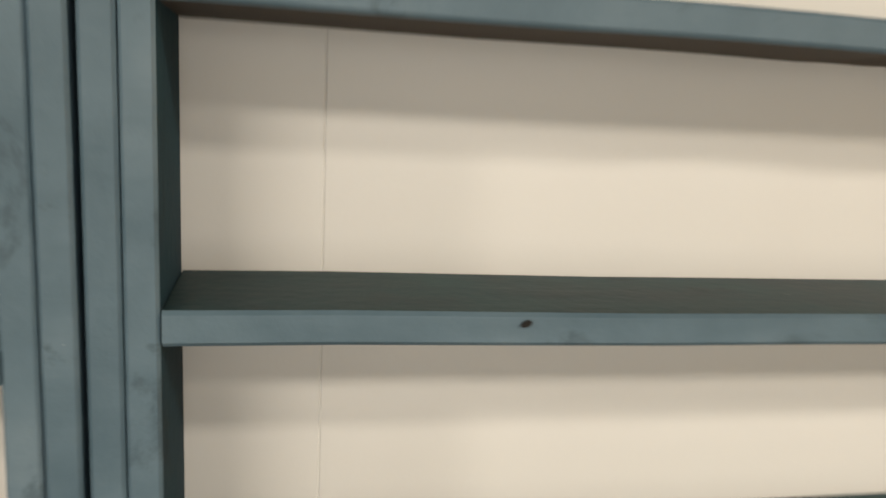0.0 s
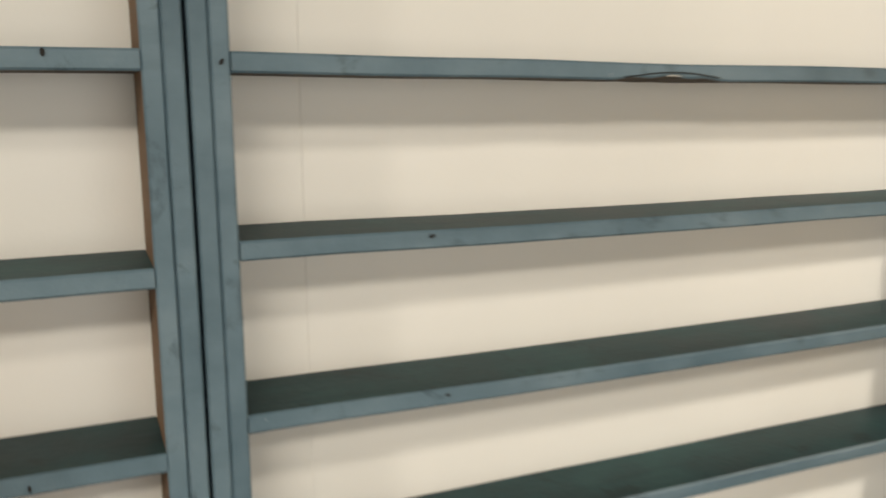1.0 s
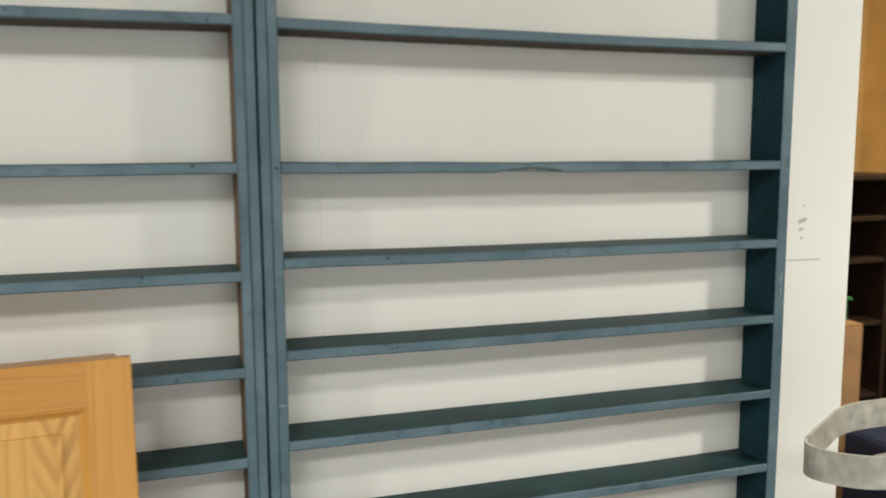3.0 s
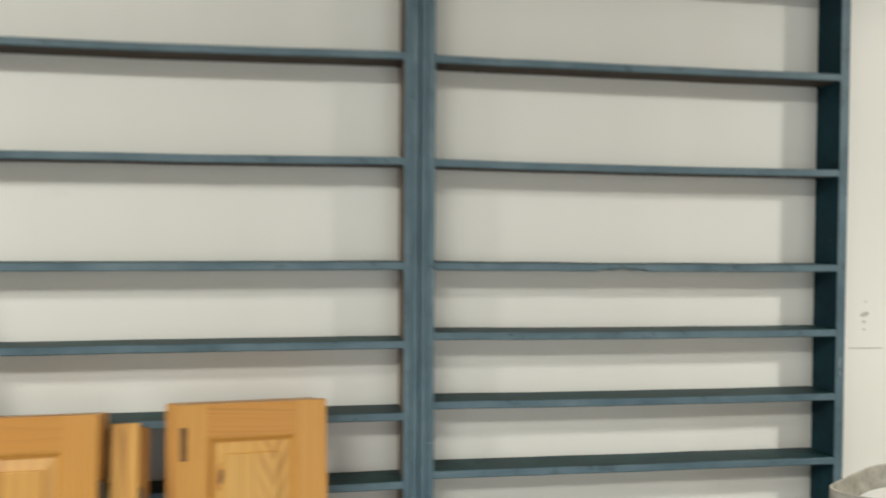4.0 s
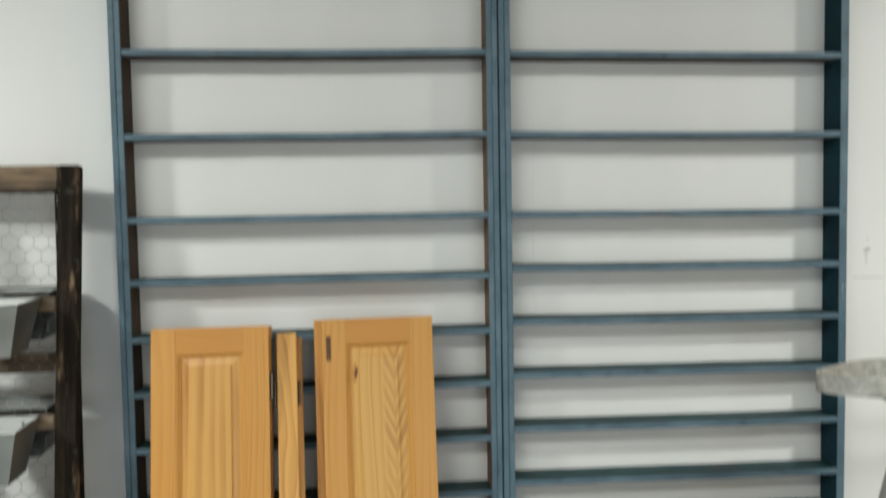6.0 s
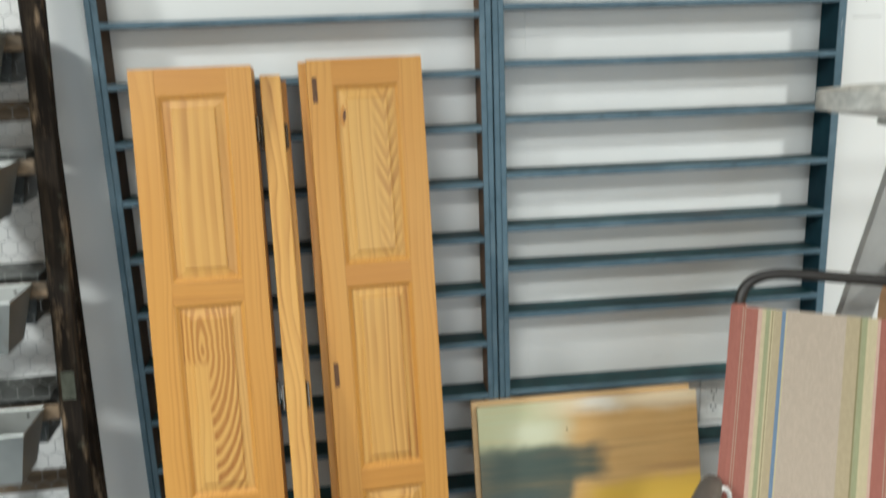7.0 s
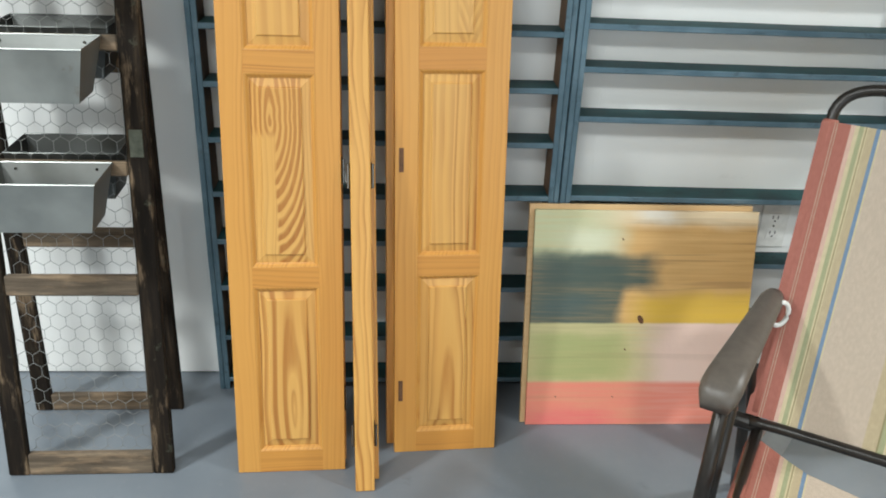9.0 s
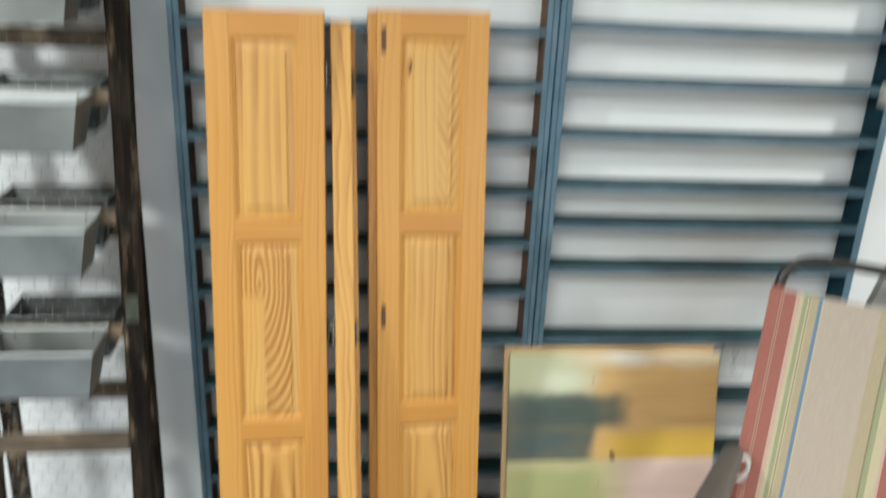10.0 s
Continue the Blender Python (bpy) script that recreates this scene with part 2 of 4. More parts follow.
def floor_paint():
    m, nt, b = nodes_of("grey_floor_paint", 0.32)
    v = coords(nt)
    big = noise_tex(nt, v, 2.2, 5, 0.6)
    fine = noise_tex(nt, v, 45, 5, 0.7)
    col = ramp(nt, big, [(0.3, (0.150, 0.172, 0.200)), (0.7, (0.205, 0.228, 0.255))])
    col = mixc(nt, calc(nt, "MULTIPLY", smooth(nt, fine, 0.58, 0.75), 0.3), col, (0.27, 0.29, 0.31))
    col = mixc(nt, calc(nt, "MULTIPLY", smooth(nt, noise_tex(nt, v, 7, 6, 0.7), 0.60, 0.72), 0.35), col, (0.10, 0.11, 0.125))
    nt.links.new(col, b.inputs["Base Color"])
    nt.links.new(calc(nt, "MULTIPLY_ADD", fine, 0.3, 0.20), b.inputs["Roughness"])
    bump(nt, b, calc(nt, "ADD", fine, big), 0.15, 0.002)
    return m


def painted_panel():
    """Pine board with loose brushed patches of paint; local x 0..0.54 across, z 0..0.545 up."""
    m, nt, b = nodes_of("patchwork_board_paint", 0.5)
    tc = nt.nodes.new("ShaderNodeTexCoord")

    def strayed(scale, amount, detail):
        wn = nt.nodes.new("ShaderNodeTexNoise")
        wn.inputs["Scale"].default_value, wn.inputs["Detail"].default_value = scale, detail
        nt.links.new(tc.outputs["Object"], wn.inputs["Vector"])
        off = nt.nodes.new("ShaderNodeVectorMath")
        off.operation = "MULTIPLY_ADD"
        off.inputs[1].default_value = (amount, 0, amount * 0.5)
        nt.links.new(wn.outputs["Color"], off.inputs[0])
        nt.links.new(tc.outputs["Object"], off.inputs[2])
        sep = nt.nodes.new("ShaderNodeSeparateXYZ")
        nt.links.new(off.outputs[0], sep.inputs[0])
        return calc(nt, "SUBTRACT", sep.outputs[0], amount * 0.5), calc(nt, "SUBTRACT", sep.outputs[2], amount * 0.25)

    loose, tight = strayed(9.0, 0.085, 4), strayed(22.0, 0.010, 3)
    grain = noise_tex(nt, coords(nt, (2.2, 30, 70)), 1.0, 5, 0.6)
    brush = noise_tex(nt, coords(nt, (5, 30, 130)), 1.0, 4, 0.6)
    line = smooth(nt, noise_tex(nt, coords(nt, (1.4, 20, 48)), 1.0, 2, 0.4, 0.3), 0.58, 0.64)
    col = ramp(nt, grain, [(0.3, (0.58, 0.33, 0.115)), (0.7, (0.72, 0.46, 0.19))])
    col = mixc(nt, calc(nt, "MULTIPLY", line, 0.35), col, (0.36, 0.19, 0.07))

    def patch(col, c, where, x0, x1, z0, z1, sx=0.03, sz=0.018, a=1.0):
        x, z = where
        f = calc(nt, "MULTIPLY", smooth(nt, x, x0 - sx, x0 + sx), smooth(nt, x, x1 + sx, x1 - sx))
        f = calc(nt, "MULTIPLY", f, calc(nt, "MULTIPLY", smooth(nt, z, z0 - sz, z0 + sz), smooth(nt, z, z1 + sz, z1 - sz)))
        thin = calc(nt, "MULTIPLY_ADD", smooth(nt, brush, 0.35, 0.7), -0.22, 1.0)
        return mixc(nt, calc(nt, "MULTIPLY", calc(nt, "MULTIPLY", f, thin), a), col, c)

    col = patch(col, (0.52, 0.55, 0.34), loose, -0.3, 0.20, 0.415, 0.80, 0.06, 0.02, 0.95)
    col = patch(col, (0.74, 0.74, 0.56), loose, 0.07, 0.20, 0.445, 0.50, 0.05, 0.02, 0.7)
    col = patch(col, (0.80, 0.68, 0.48), loose, 0.16, 0.60, 0.510, 0.80, 0.07, 0.016, 0.8)
    col = patch(col, (0.84, 0.79, 0.70), loose, 0.25, 0.33, 0.520, 0.80, 0.03, 0.012, 0.8)
    col = patch(col, (0.74, 0.47, 0.055), loose, 0.27, 0.80, 0.20, 0.338, 0.05, 0.018, 0.92)
    col = patch(col, (0.085, 0.108, 0.088), loose, -0.30, 0.225, 0.20, 0.440, 0.025, 0.020, 1.0)
    col = patch(col, (0.072, 0.098, 0.082), loose, 0.03, 0.300, 0.355, 0.440, 0.03, 0.018, 1.0)
    col = patch(col, (0.075, 0.110, 0.105), loose, 0.01, 0.170, 0.285, 0.330, 0.05, 0.018, 0.85)
    col = patch(col, (0.56, 0.50, 0.25), tight, -0.3, 0.80, -0.3, 0.266, 0.01, 0.004, 1.0)
    col = patch(col, (0.36, 0.385, 0.150), loose, 0.00, 0.235, 0.12, 0.238, 0.06, 0.014, 0.85)
    x, z = loose[0], tight[1]
    f = calc(nt, "MULTIPLY", smooth(nt, x, 0.225, 0.36), smooth(nt, z, 0.270, 0.262))
    col = mixc(nt, calc(nt, "MULTIPLY", f, 0.95), col, (0.86, 0.62, 0.53))
    col = patch(col, (0.80, 0.245, 0.175), tight, -0.3, 0.80, -0.3, 0.114, 0.01, 0.006, 0.97)
    col = patch(col, (0.76, 0.13, 0.15), loose, 0.00, 0.22, -0.3, 0.040, 0.05, 0.02, 0.6)
    col = mixc(nt, calc(nt, "MULTIPLY", line, 0.12), col, (0.25, 0.15, 0.08))
    nt.links.new(col, b.inputs["Base Color"])
    bump(nt, b, calc(nt, "ADD", grain, noise_tex(nt, coords(nt), 60, 4)), 0.3, 0.0015)
    return m


def woven(name, colour, cell=640):
    m, nt, b = nodes_of(name, 0.7)
    v = coords(nt)
    ch = nt.nodes.new("ShaderNodeTexChecker")
    ch.inputs["Scale"].default_value = cell
    ch.inputs["Color1"].default_value = (*colour, 1)
    ch.inputs["Color2"].default_value = (*[c * 0.84 for c in colour], 1)
    nt.links.new(v, ch.inputs["Vector"])
    f = noise_tex(nt, coords(nt, (220, 220, 8)), 1.0, 3)
    col = mixc(nt, calc(nt, "MULTIPLY", smooth(nt, f, 0.4, 0.7), 0.22), ch.outputs["Color"], tuple(min(1, c * 1.25 + 0.03) for c in colour))
    nt.links.new(col, b.inputs["Base Color"])
    bump(nt, b, ch.outputs["Fac"], 0.3, 0.0006)
    return m


def tin_metal(name, k):
    m, nt, b = nodes_of(name, 0.42, 0.9)
    v = coords(nt, shift=(3, 5, 7))
    f = noise_tex(nt, v, 9, 4, 0.5)
    col = ramp(nt, f, [(0.3, (0.36 * k, 0.37 * k, 0.35 * k)), (0.7, (0.54 * k, 0.55 * k, 0.525 * k))])
    rust = smooth(nt, noise_tex(nt, v, 11, 6, 0.7), 0.62, 0.72)
    col = mixc(nt, calc(nt, "MULTIPLY", rust, 0.4), col, (0.20, 0.16, 0.11))
    nt.links.new(col, b.inputs["Base Color"])
    nt.links.new(calc(nt, "MULTIPLY_ADD", f, 0.35, 0.24), b.inputs["Roughness"])
    bump(nt, b, f, 0.2, 0.002)
    return m


BLUE = painted_wood("blue_grey_paint", (0.104, 0.170, 0.216), (0.066, 0.120, 0.158), (0.146, 0.215, 0.262), (0.28, 0.31, 0.33))
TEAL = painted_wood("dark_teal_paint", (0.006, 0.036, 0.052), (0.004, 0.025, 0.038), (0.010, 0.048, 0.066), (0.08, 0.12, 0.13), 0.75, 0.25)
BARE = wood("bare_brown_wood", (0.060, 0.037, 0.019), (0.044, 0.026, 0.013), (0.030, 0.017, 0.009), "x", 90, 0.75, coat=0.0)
BARE_Z = wood("bare_upright_wood", (0.175, 0.096, 0.044), (0.122, 0.064, 0.028), (0.074, 0.038, 0.018), "z", 90, 0.75, coat=0.0)
# shaded copy of the bare upright wood: shade put into the colour
BARE_SHADED = wood("shaded_upright_wood", (0.060, 0.036, 0.019), (0.044, 0.025, 0.013), (0.028, 0.016, 0.008), "z", 90, 0.85, coat=0.0)
PINE = wood("varnished_pine", (0.642, 0.326, 0.073), (0.577, 0.256, 0.043), (0.381, 0.135, 0.020), "z", 105, heart=(-0.1, 0.0), slope=(-0.03, 0.03), near=(0.06, 0.12), warp=0.009, strength=0.72)
PINE_X = wood("varnished_pine_rail", (0.595, 0.279, 0.053), (0.539, 0.225, 0.035), (0.326, 0.108, 0.015), "x", 110, heart=(-0.2, 1.4), slope=(-0.05, 0.05), near=(0.03, 0.10), warp=0.012, strength=0.75)
FIELDS = {kind: wood("varnished_pine_" + kind, (0.693, 0.400, 0.112), (0.595, 0.288, 0.059), (0.316, 0.110, 0.018), "z", n, heart=(h, h), slope=(s, s), near=(d, d), warp=w, figure=fig, broad=wide)
          for kind, n, h, s, d, w, fig, wide in (("straight", 42, -0.060, 0.0, 0.02, 0.006, "", True), ("flame", 90, -0.02, 0.05, 0.03, 0.016, "flame", False), ("arched", 66, 0.120, 0.09, 0.050, 0.012, "", True),
                                                ("feather", 70, -0.040, 0.03, 0.050, 0.010, "feather", False), ("plain", 70, -0.030, 0.02, 0.04, 0.007, "", True), ("narrow", 80, 0.115, 0.06, 0.060, 0.010, "", False))}
PINE_B = wood("varnished_pine_post", (0.707, 0.386, 0.098), (0.586, 0.270, 0.048), (0.368, 0.135, 0.020), "z", 85, heart=(-0.04, 0.02), slope=(-0.05, 0.05), near=(0.02, 0.05), warp=0.020, strength=0.9)
OLD_Z = weathered_wood("weathered_wood_upright", "z")
OLD_X = weathered_wood("weathered_wood_rail", "x")
WALL = wall_paint()
DIM = plain("beige_wall_paint", (0.52, 0.50, 0.46), 0.7, scale=4)
FLOOR = floor_paint()
CEILING = plain("ceiling_paint", (0.30, 0.295, 0.275), 0.8, scale=8)
OCHRE = plain("ochre_wall_paint", (0.72, 0.49, 0.21), 0.7, scale=5)
BOARD = painted_panel()
PLY = wood("pale_board_edge", (0.66, 0.45, 0.23), (0.58, 0.37, 0.17), (0.48, 0.28, 0.12), "x", 60, 0.6, coat=0.0, strength=0.5)
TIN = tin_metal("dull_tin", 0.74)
# same tin for the inner faces, darkened to paint in their shade
TIN_INSIDE = tin_metal("shaded_tin_inside", 0.45)
# rear tins: the same metal at about a third of the tone
TIN_DARK = tin_metal("dark_tin", 0.24)
WIRE = plain("galvanised_wire", (0.30, 0.30, 0.29), 0.5, 0.8)
STEEL = plain("chrome_steel", (0.17, 0.158, 0.14), 0.22, 1.0)
BRASS = plain("dark_brass", (0.10, 0.065, 0.03), 0.45, 0.7)
PATINA = plain("mossy_plate", (0.075, 0.080, 0.058), 0.8, 0.0, 0.4, 60)
KNOT = plain("pine_knot", (0.13, 0.055, 0.022), 0.5, 0.0, 0.4, 150)
BLACK = plain("black_hole", (0.012, 0.011, 0.010), 0.9, bumps=0)
TUBE = plain("brown_tube_enamel", (0.022, 0.018, 0.015), 0.34, 0.2, scale=40)
ARM = plain("taupe_plastic", (0.110, 0.092, 0.076), 0.40, 0.0, 0.15, 60)
RED = woven("brick_red_weave", (0.35, 0.118, 0.085))
CREAM = woven("cream_weave", (0.44, 0.33, 0.235))
SAND = woven("pinkish_sand_weave", (0.49, 0.395, 0.305))
GREEN = woven("sage_green_weave", (0.33, 0.335, 0.185))
TAN = woven("tan_weave", (0.45, 0.36, 0.22))
SKY = woven("blue_weave", (0.15, 0.225, 0.33))
STRAW = woven("straw_weave", (0.56, 0.47, 0.29))
OLIVE = woven("olive_weave", (0.25, 0.21, 0.10))
PINKISH = woven("pale_pink_weave", (0.58, 0.38, 0.30))
ALU = plain("grey_aluminium", (0.37, 0.36, 0.34), 0.5, 0.35, 0.1, 20)
SPECKLED = plain("speckled_grey_cap", (0.42, 0.41, 0.375), 0.5, 0.1, 0.35, 45)
PLATE = plain("white_plastic_plate", (0.76, 0.75, 0.72), 0.35, bumps=0)
DARKWOOD = wood("dark_furniture_wood", (0.024, 0.0095, 0.0048), (0.017, 0.007, 0.0035), (0.010, 0.004, 0.002), "x", 42, 0.55, coat=0.0)
NAVY = plain("navy_cloth", (0.007, 0.018, 0.060), 0.8, scale=25)
GREENBOX = plain("green_plastic", (0.02, 0.16, 0.06), 0.4)
CARTON = plain("tan_cardboard", (0.42, 0.25, 0.13), 0.8, scale=12)
SCUFF_AND_SLIT = plain("grey_scuff_and_slit", (0.50, 0.485, 0.46), 0.8)
FLECK = plain("pale_paint_rub", (0.26, 0.31, 0.345), 0.6, 0.0, 0.3, 300)

# ---- building helpers ----
def part(name, bm, material, parent=None, label="", smooth_faces=False):
    me = bpy.data.meshes.new(name)
    bm.to_mesh(me)
    bm.free()
    for mat in (material if isinstance(material, (list, tuple)) else [material]):
        me.materials.append(mat)
    if smooth_faces:
        me.polygons.foreach_set("use_smooth", [True] * len(me.polygons))
    ob = new(name, me)
    if parent:
        ob.parent = parent
    return tagged(ob, label)


def thing(name, m, label, category, group="", kind=""):
    ob = new(name)
    ob.empty_display_size = 0.05
    ob.matrix_basis = m
    return tagged(ob, label, category, group, kind)


def add_box(bm, x0, x1, y0, y1, z0, z1, bevel=0.0, seg=1):
    vs = [bm.verts.new((x, y, z)) for x in (x0, x1) for y in (y0, y1) for z in (z0, z1)]
    faces = [bm.faces.new([vs[i] for i in q]) for q in ((0, 1, 3, 2), (4, 6, 7, 5), (0, 4, 5, 1), (2, 3, 7, 6), (0, 2, 6, 4), (1, 5, 7, 3))]
    if bevel:
        edges = list({e for f in faces for e in f.edges})
        bmesh.ops.bevel(bm, geom=edges, offset=bevel, segments=seg, affect="EDGES", profile=0.5)
    return bm


def box(x0, x1, y0, y1, z0, z1, bevel=0.0, seg=1):
    return add_box(bmesh.new(), x0, x1, y0, y1, z0, z1, bevel, seg)


def fillet(points, r, steps=6):
    """A polyline with its corners rounded to radius r."""
    pts = [Vector(p) for p in points]
    out = [pts[0]]
    for a, p, c in zip(pts, pts[1:], pts[2:]):
        u, w = (a - p), (c - p)
        d = min(r, u.length * 0.49, w.length * 0.49)
        u, w = u.normalized() * d, w.normalized() * d
        for i in range(steps + 1):
            s = i / steps
            out.append(p + u * (1 - s) ** 2 + w * s ** 2)
    return out + [pts[-1]]


def add_tube(bm, pts, r, sides=12, closed=False, flat=None):
    """A tube along pts; flat=(w, h) gives a rectangular band instead."""
    pts = [Vector(p) for p in pts]
    n, rings, up = len(pts), [], Vector((0.013, 0.021, 1))
    for i, p in enumerate(pts):
        a = pts[i - 1] if i or closed else p
        b = pts[(i + 1) % n] if i < n - 1 or closed else p
        t = (b - a).normalized()
        s = t.cross(up)
        s = s.normalized() if s.length > 1e-4 else Vector((1, 0, 0))
        u = s.cross(t)
        if flat:
            w, h = flat[0] / 2, flat[1] / 2
            ring = [p + s * x + u * y for x, y in ((-w, -h), (w, -h), (w, h), (-w, h))]
        else:
            ring = [p + (s * math.cos(k * math.tau / sides) + u * math.sin(k * math.tau / sides)) * r for k in range(sides)]
        rings.append([bm.verts.new(v) for v in ring])
    m = len(rings[0])
    for i in range(n if closed else n - 1):
        a, b = rings[i], rings[(i + 1) % n]
        for k in range(m):
            bm.faces.new((a[k], a[(k + 1) % m], b[(k + 1) % m], b[k]))
    if not closed:
        bm.faces.new(rings[0][::-1])
        bm.faces.new(rings[-1])
    return bm


def tube(pts, r, sides=12, closed=False, flat=None):
    return add_tube(bmesh.new(), pts, r, sides, closed, flat)


def disc(x, y, z, r, depth, axis="y", sides=14):
    d = Vector((0, depth, 0)) if axis == "y" else Vector((depth, 0, 0)) if axis == "x" else Vector((0, 0, depth))
    return tube([Vector((x, y, z)) - d / 2, Vector((x, y, z)) + d / 2], r, sides)


def stand_on(bl, br, top):
    """The pose of a flat thing from its foot's two front corners and the front top corner over the first."""
    bl, br, top = Vector(bl), Vector(br), Vector(top)
    x = (br - bl).normalized()
    z = (top - bl)
    z = (z - x * z.dot(x)).normalized()
    y = z.cross(x)
    m = Matrix((x, y, z)).transposed().to_4x4()
    m.translation = bl
    return m


# ---- the room ----
WY = 0.075
WALL_END = 0.985


def structure(name, bm, material, label):
    return tagged(part(name, bm, material), label, name.split("_")[0], kind="structure")


def wall_behind():
    w = thing("wall_north", Matrix.Identity(4), "white painted sheet wall with upright joints behind the shelves", "wall", kind="structure")
    cuts = [-4.4, -1.245, 0.063, WALL_END]
    for a, b in zip(cuts, cuts[1:]):
        bm = box(a, b, WY, WY + 0.02, 0.004, CEIL, 0.0007)
        part("wall_panel", bm, WALL, w)
    part("wall_core", box(-4.4, WALL_END - 0.003, WY + 0.019, WY + 0.12, 0, CEIL), WALL, w)
    return w


def room():
    structure("floor", box(-4.6, 4.2, -5.2, 3.4, -0.1, 0.0), FLOOR, "blue-grey painted concrete floor with a worn satin sheen")
    structure("ceiling", box(-4.6, 4.2, -5.2, 3.4, CEIL, CEIL + 0.1), CEILING, "plain off-white ceiling")
    wall_behind()
    structure("wall_west", box(-4.5, -4.4, -5.1, 0.2, 0, CEIL), DIM, "plain beige side wall")
    # opening made up to hold the fill lamp; this wall stays out of view
    south = bmesh.new()
    for x0, x1, z0, z1 in ((-4.5, -0.32, 0, CEIL), (2.72, 4.1, 0, CEIL), (-0.32, 2.72, 0, 0.23), (-0.32, 2.72, 2.27, CEIL)):
        add_box(south, x0, x1, -5.2, -5.1, z0, z1)
    structure("wall_south", south, DIM, "plain beige wall with an opening made for the fill lamp")
    structure("wall_east", box(4.0, 4.1, -5.1, 3.2, 0, CEIL), OCHRE, "ochre painted side wall")
    structure("wall_far", box(0.6, 4.0, 3.1, 3.2, 0, CEIL), OCHRE, "ochre painted wall of the next room")
    structure("wall_return", box(0.6, 0.7, WY + 0.13, 3.1, 0, CEIL), OCHRE, "ochre painted side of the next room")


room()


# ---- the two shelf units ----
SIDE = 0.0125
UNIT_H = 2.1117
TOP_FALL = 0.011


def shelf_board(x0, x1, z, t=0.0135, sag=0.0, notch=None, tilt=0.0):
    """Painted on its top and front, bare below; a split may lift the front lower edge."""
    bm = bmesh.new()
    n = 90 if notch else 12
    rows = []
    for i in range(n + 1):
        s = i / n
        x = x0 + (x1 - x0) * s
        dz = -sag * math.sin(math.pi * s) - tilt * (s - 0.5) + 0.0010 * noise.noise((x * 7, z * 9, 0))
        up = 0.0
        if notch:
            d = abs(x - notch) / 0.055
            up = 0.0048 * max(0.0, 1 - d * d) * (0.75 + 0.25 * math.cos(d * 9))
        e = 0.0016
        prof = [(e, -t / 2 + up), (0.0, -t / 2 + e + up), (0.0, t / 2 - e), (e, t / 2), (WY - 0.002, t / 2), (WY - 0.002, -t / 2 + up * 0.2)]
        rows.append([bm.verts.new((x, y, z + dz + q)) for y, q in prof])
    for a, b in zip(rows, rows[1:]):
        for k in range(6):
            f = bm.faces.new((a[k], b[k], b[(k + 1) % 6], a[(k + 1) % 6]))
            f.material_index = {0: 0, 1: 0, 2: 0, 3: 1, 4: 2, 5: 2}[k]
    bm.faces.new(rows[0][::-1])
    bm.faces.new(rows[-1])
    bmesh.ops.recalc_face_normals(bm, faces=bm.faces)
    return bm


def upright(x0, x1, seed, inner=None):
    """A board on edge with slightly wandering sides; inner: which side (-1, 1) faces the shelves."""
    bm = bmesh.new()
    n, rows, e = 40, [], 0.0014
    for i in range(n + 1):
        z = (UNIT_H - TOP_FALL * (x0 + x1) / 2) * i / n
        a = x0 + 0.0007 * noise.noise((seed, z * 3, 1))
        b = x1 + 0.0007 * noise.noise((seed, z * 3, 5))
        yf = 0.0008 * noise.noise((seed, z * 4, 9))
        prof = [(a, WY - 0.002), (a, yf + e), (a + e, yf), (b - e, yf), (b, yf + e), (b, WY - 0.002)]
        rows.append([bm.verts.new((x, y, z)) for x, y in prof])
    for p, q in zip(rows, rows[1:]):
        for k in range(6):
            f = bm.faces.new((p[k], p[(k + 1) % 6], q[(k + 1) % 6], q[k]))
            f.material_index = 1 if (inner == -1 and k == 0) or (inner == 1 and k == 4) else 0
    bm.faces.new(rows[0][::-1])
    bm.faces.new(rows[-1])
    bmesh.ops.recalc_face_normals(bm, faces=bm.faces)
    return bm


def shelf_unit(x0, x1, heights, label, lining, doubled, notch_at=None, tilt=0.0):
    """x0, x1: the clear width. doubled: uprights of two boards (left, right)."""
    u = thing("shelf_unit", pose(0, 0, 0), label, "shelf", "pair of wall shelf units")
    for i in range(2 if doubled[0] else 1):
        b = x0 - i * (SIDE + 0.0006)
        w = SIDE if doubled[0] else 0.019
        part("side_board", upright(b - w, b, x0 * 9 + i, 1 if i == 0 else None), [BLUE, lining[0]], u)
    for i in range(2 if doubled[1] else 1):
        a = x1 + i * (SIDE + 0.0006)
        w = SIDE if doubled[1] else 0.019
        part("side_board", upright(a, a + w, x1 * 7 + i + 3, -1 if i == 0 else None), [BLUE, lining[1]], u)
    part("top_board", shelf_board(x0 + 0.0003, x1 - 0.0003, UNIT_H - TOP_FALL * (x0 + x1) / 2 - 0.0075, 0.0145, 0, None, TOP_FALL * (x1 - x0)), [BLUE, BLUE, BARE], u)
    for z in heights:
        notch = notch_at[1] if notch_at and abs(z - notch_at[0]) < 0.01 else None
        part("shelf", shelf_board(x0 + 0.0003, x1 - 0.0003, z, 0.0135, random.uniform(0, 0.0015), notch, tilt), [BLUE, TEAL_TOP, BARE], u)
    return u


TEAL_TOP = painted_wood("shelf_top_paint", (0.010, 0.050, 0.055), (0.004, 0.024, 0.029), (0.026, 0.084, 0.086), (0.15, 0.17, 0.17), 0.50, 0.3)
L_Z = [1.926, 1.746, 1.566, 1.430, 1.305, 1.1845, 1.059, 0.9315, 0.806, 0.678, 0.546, 0.424, 0.299, 0.157, 0.03]
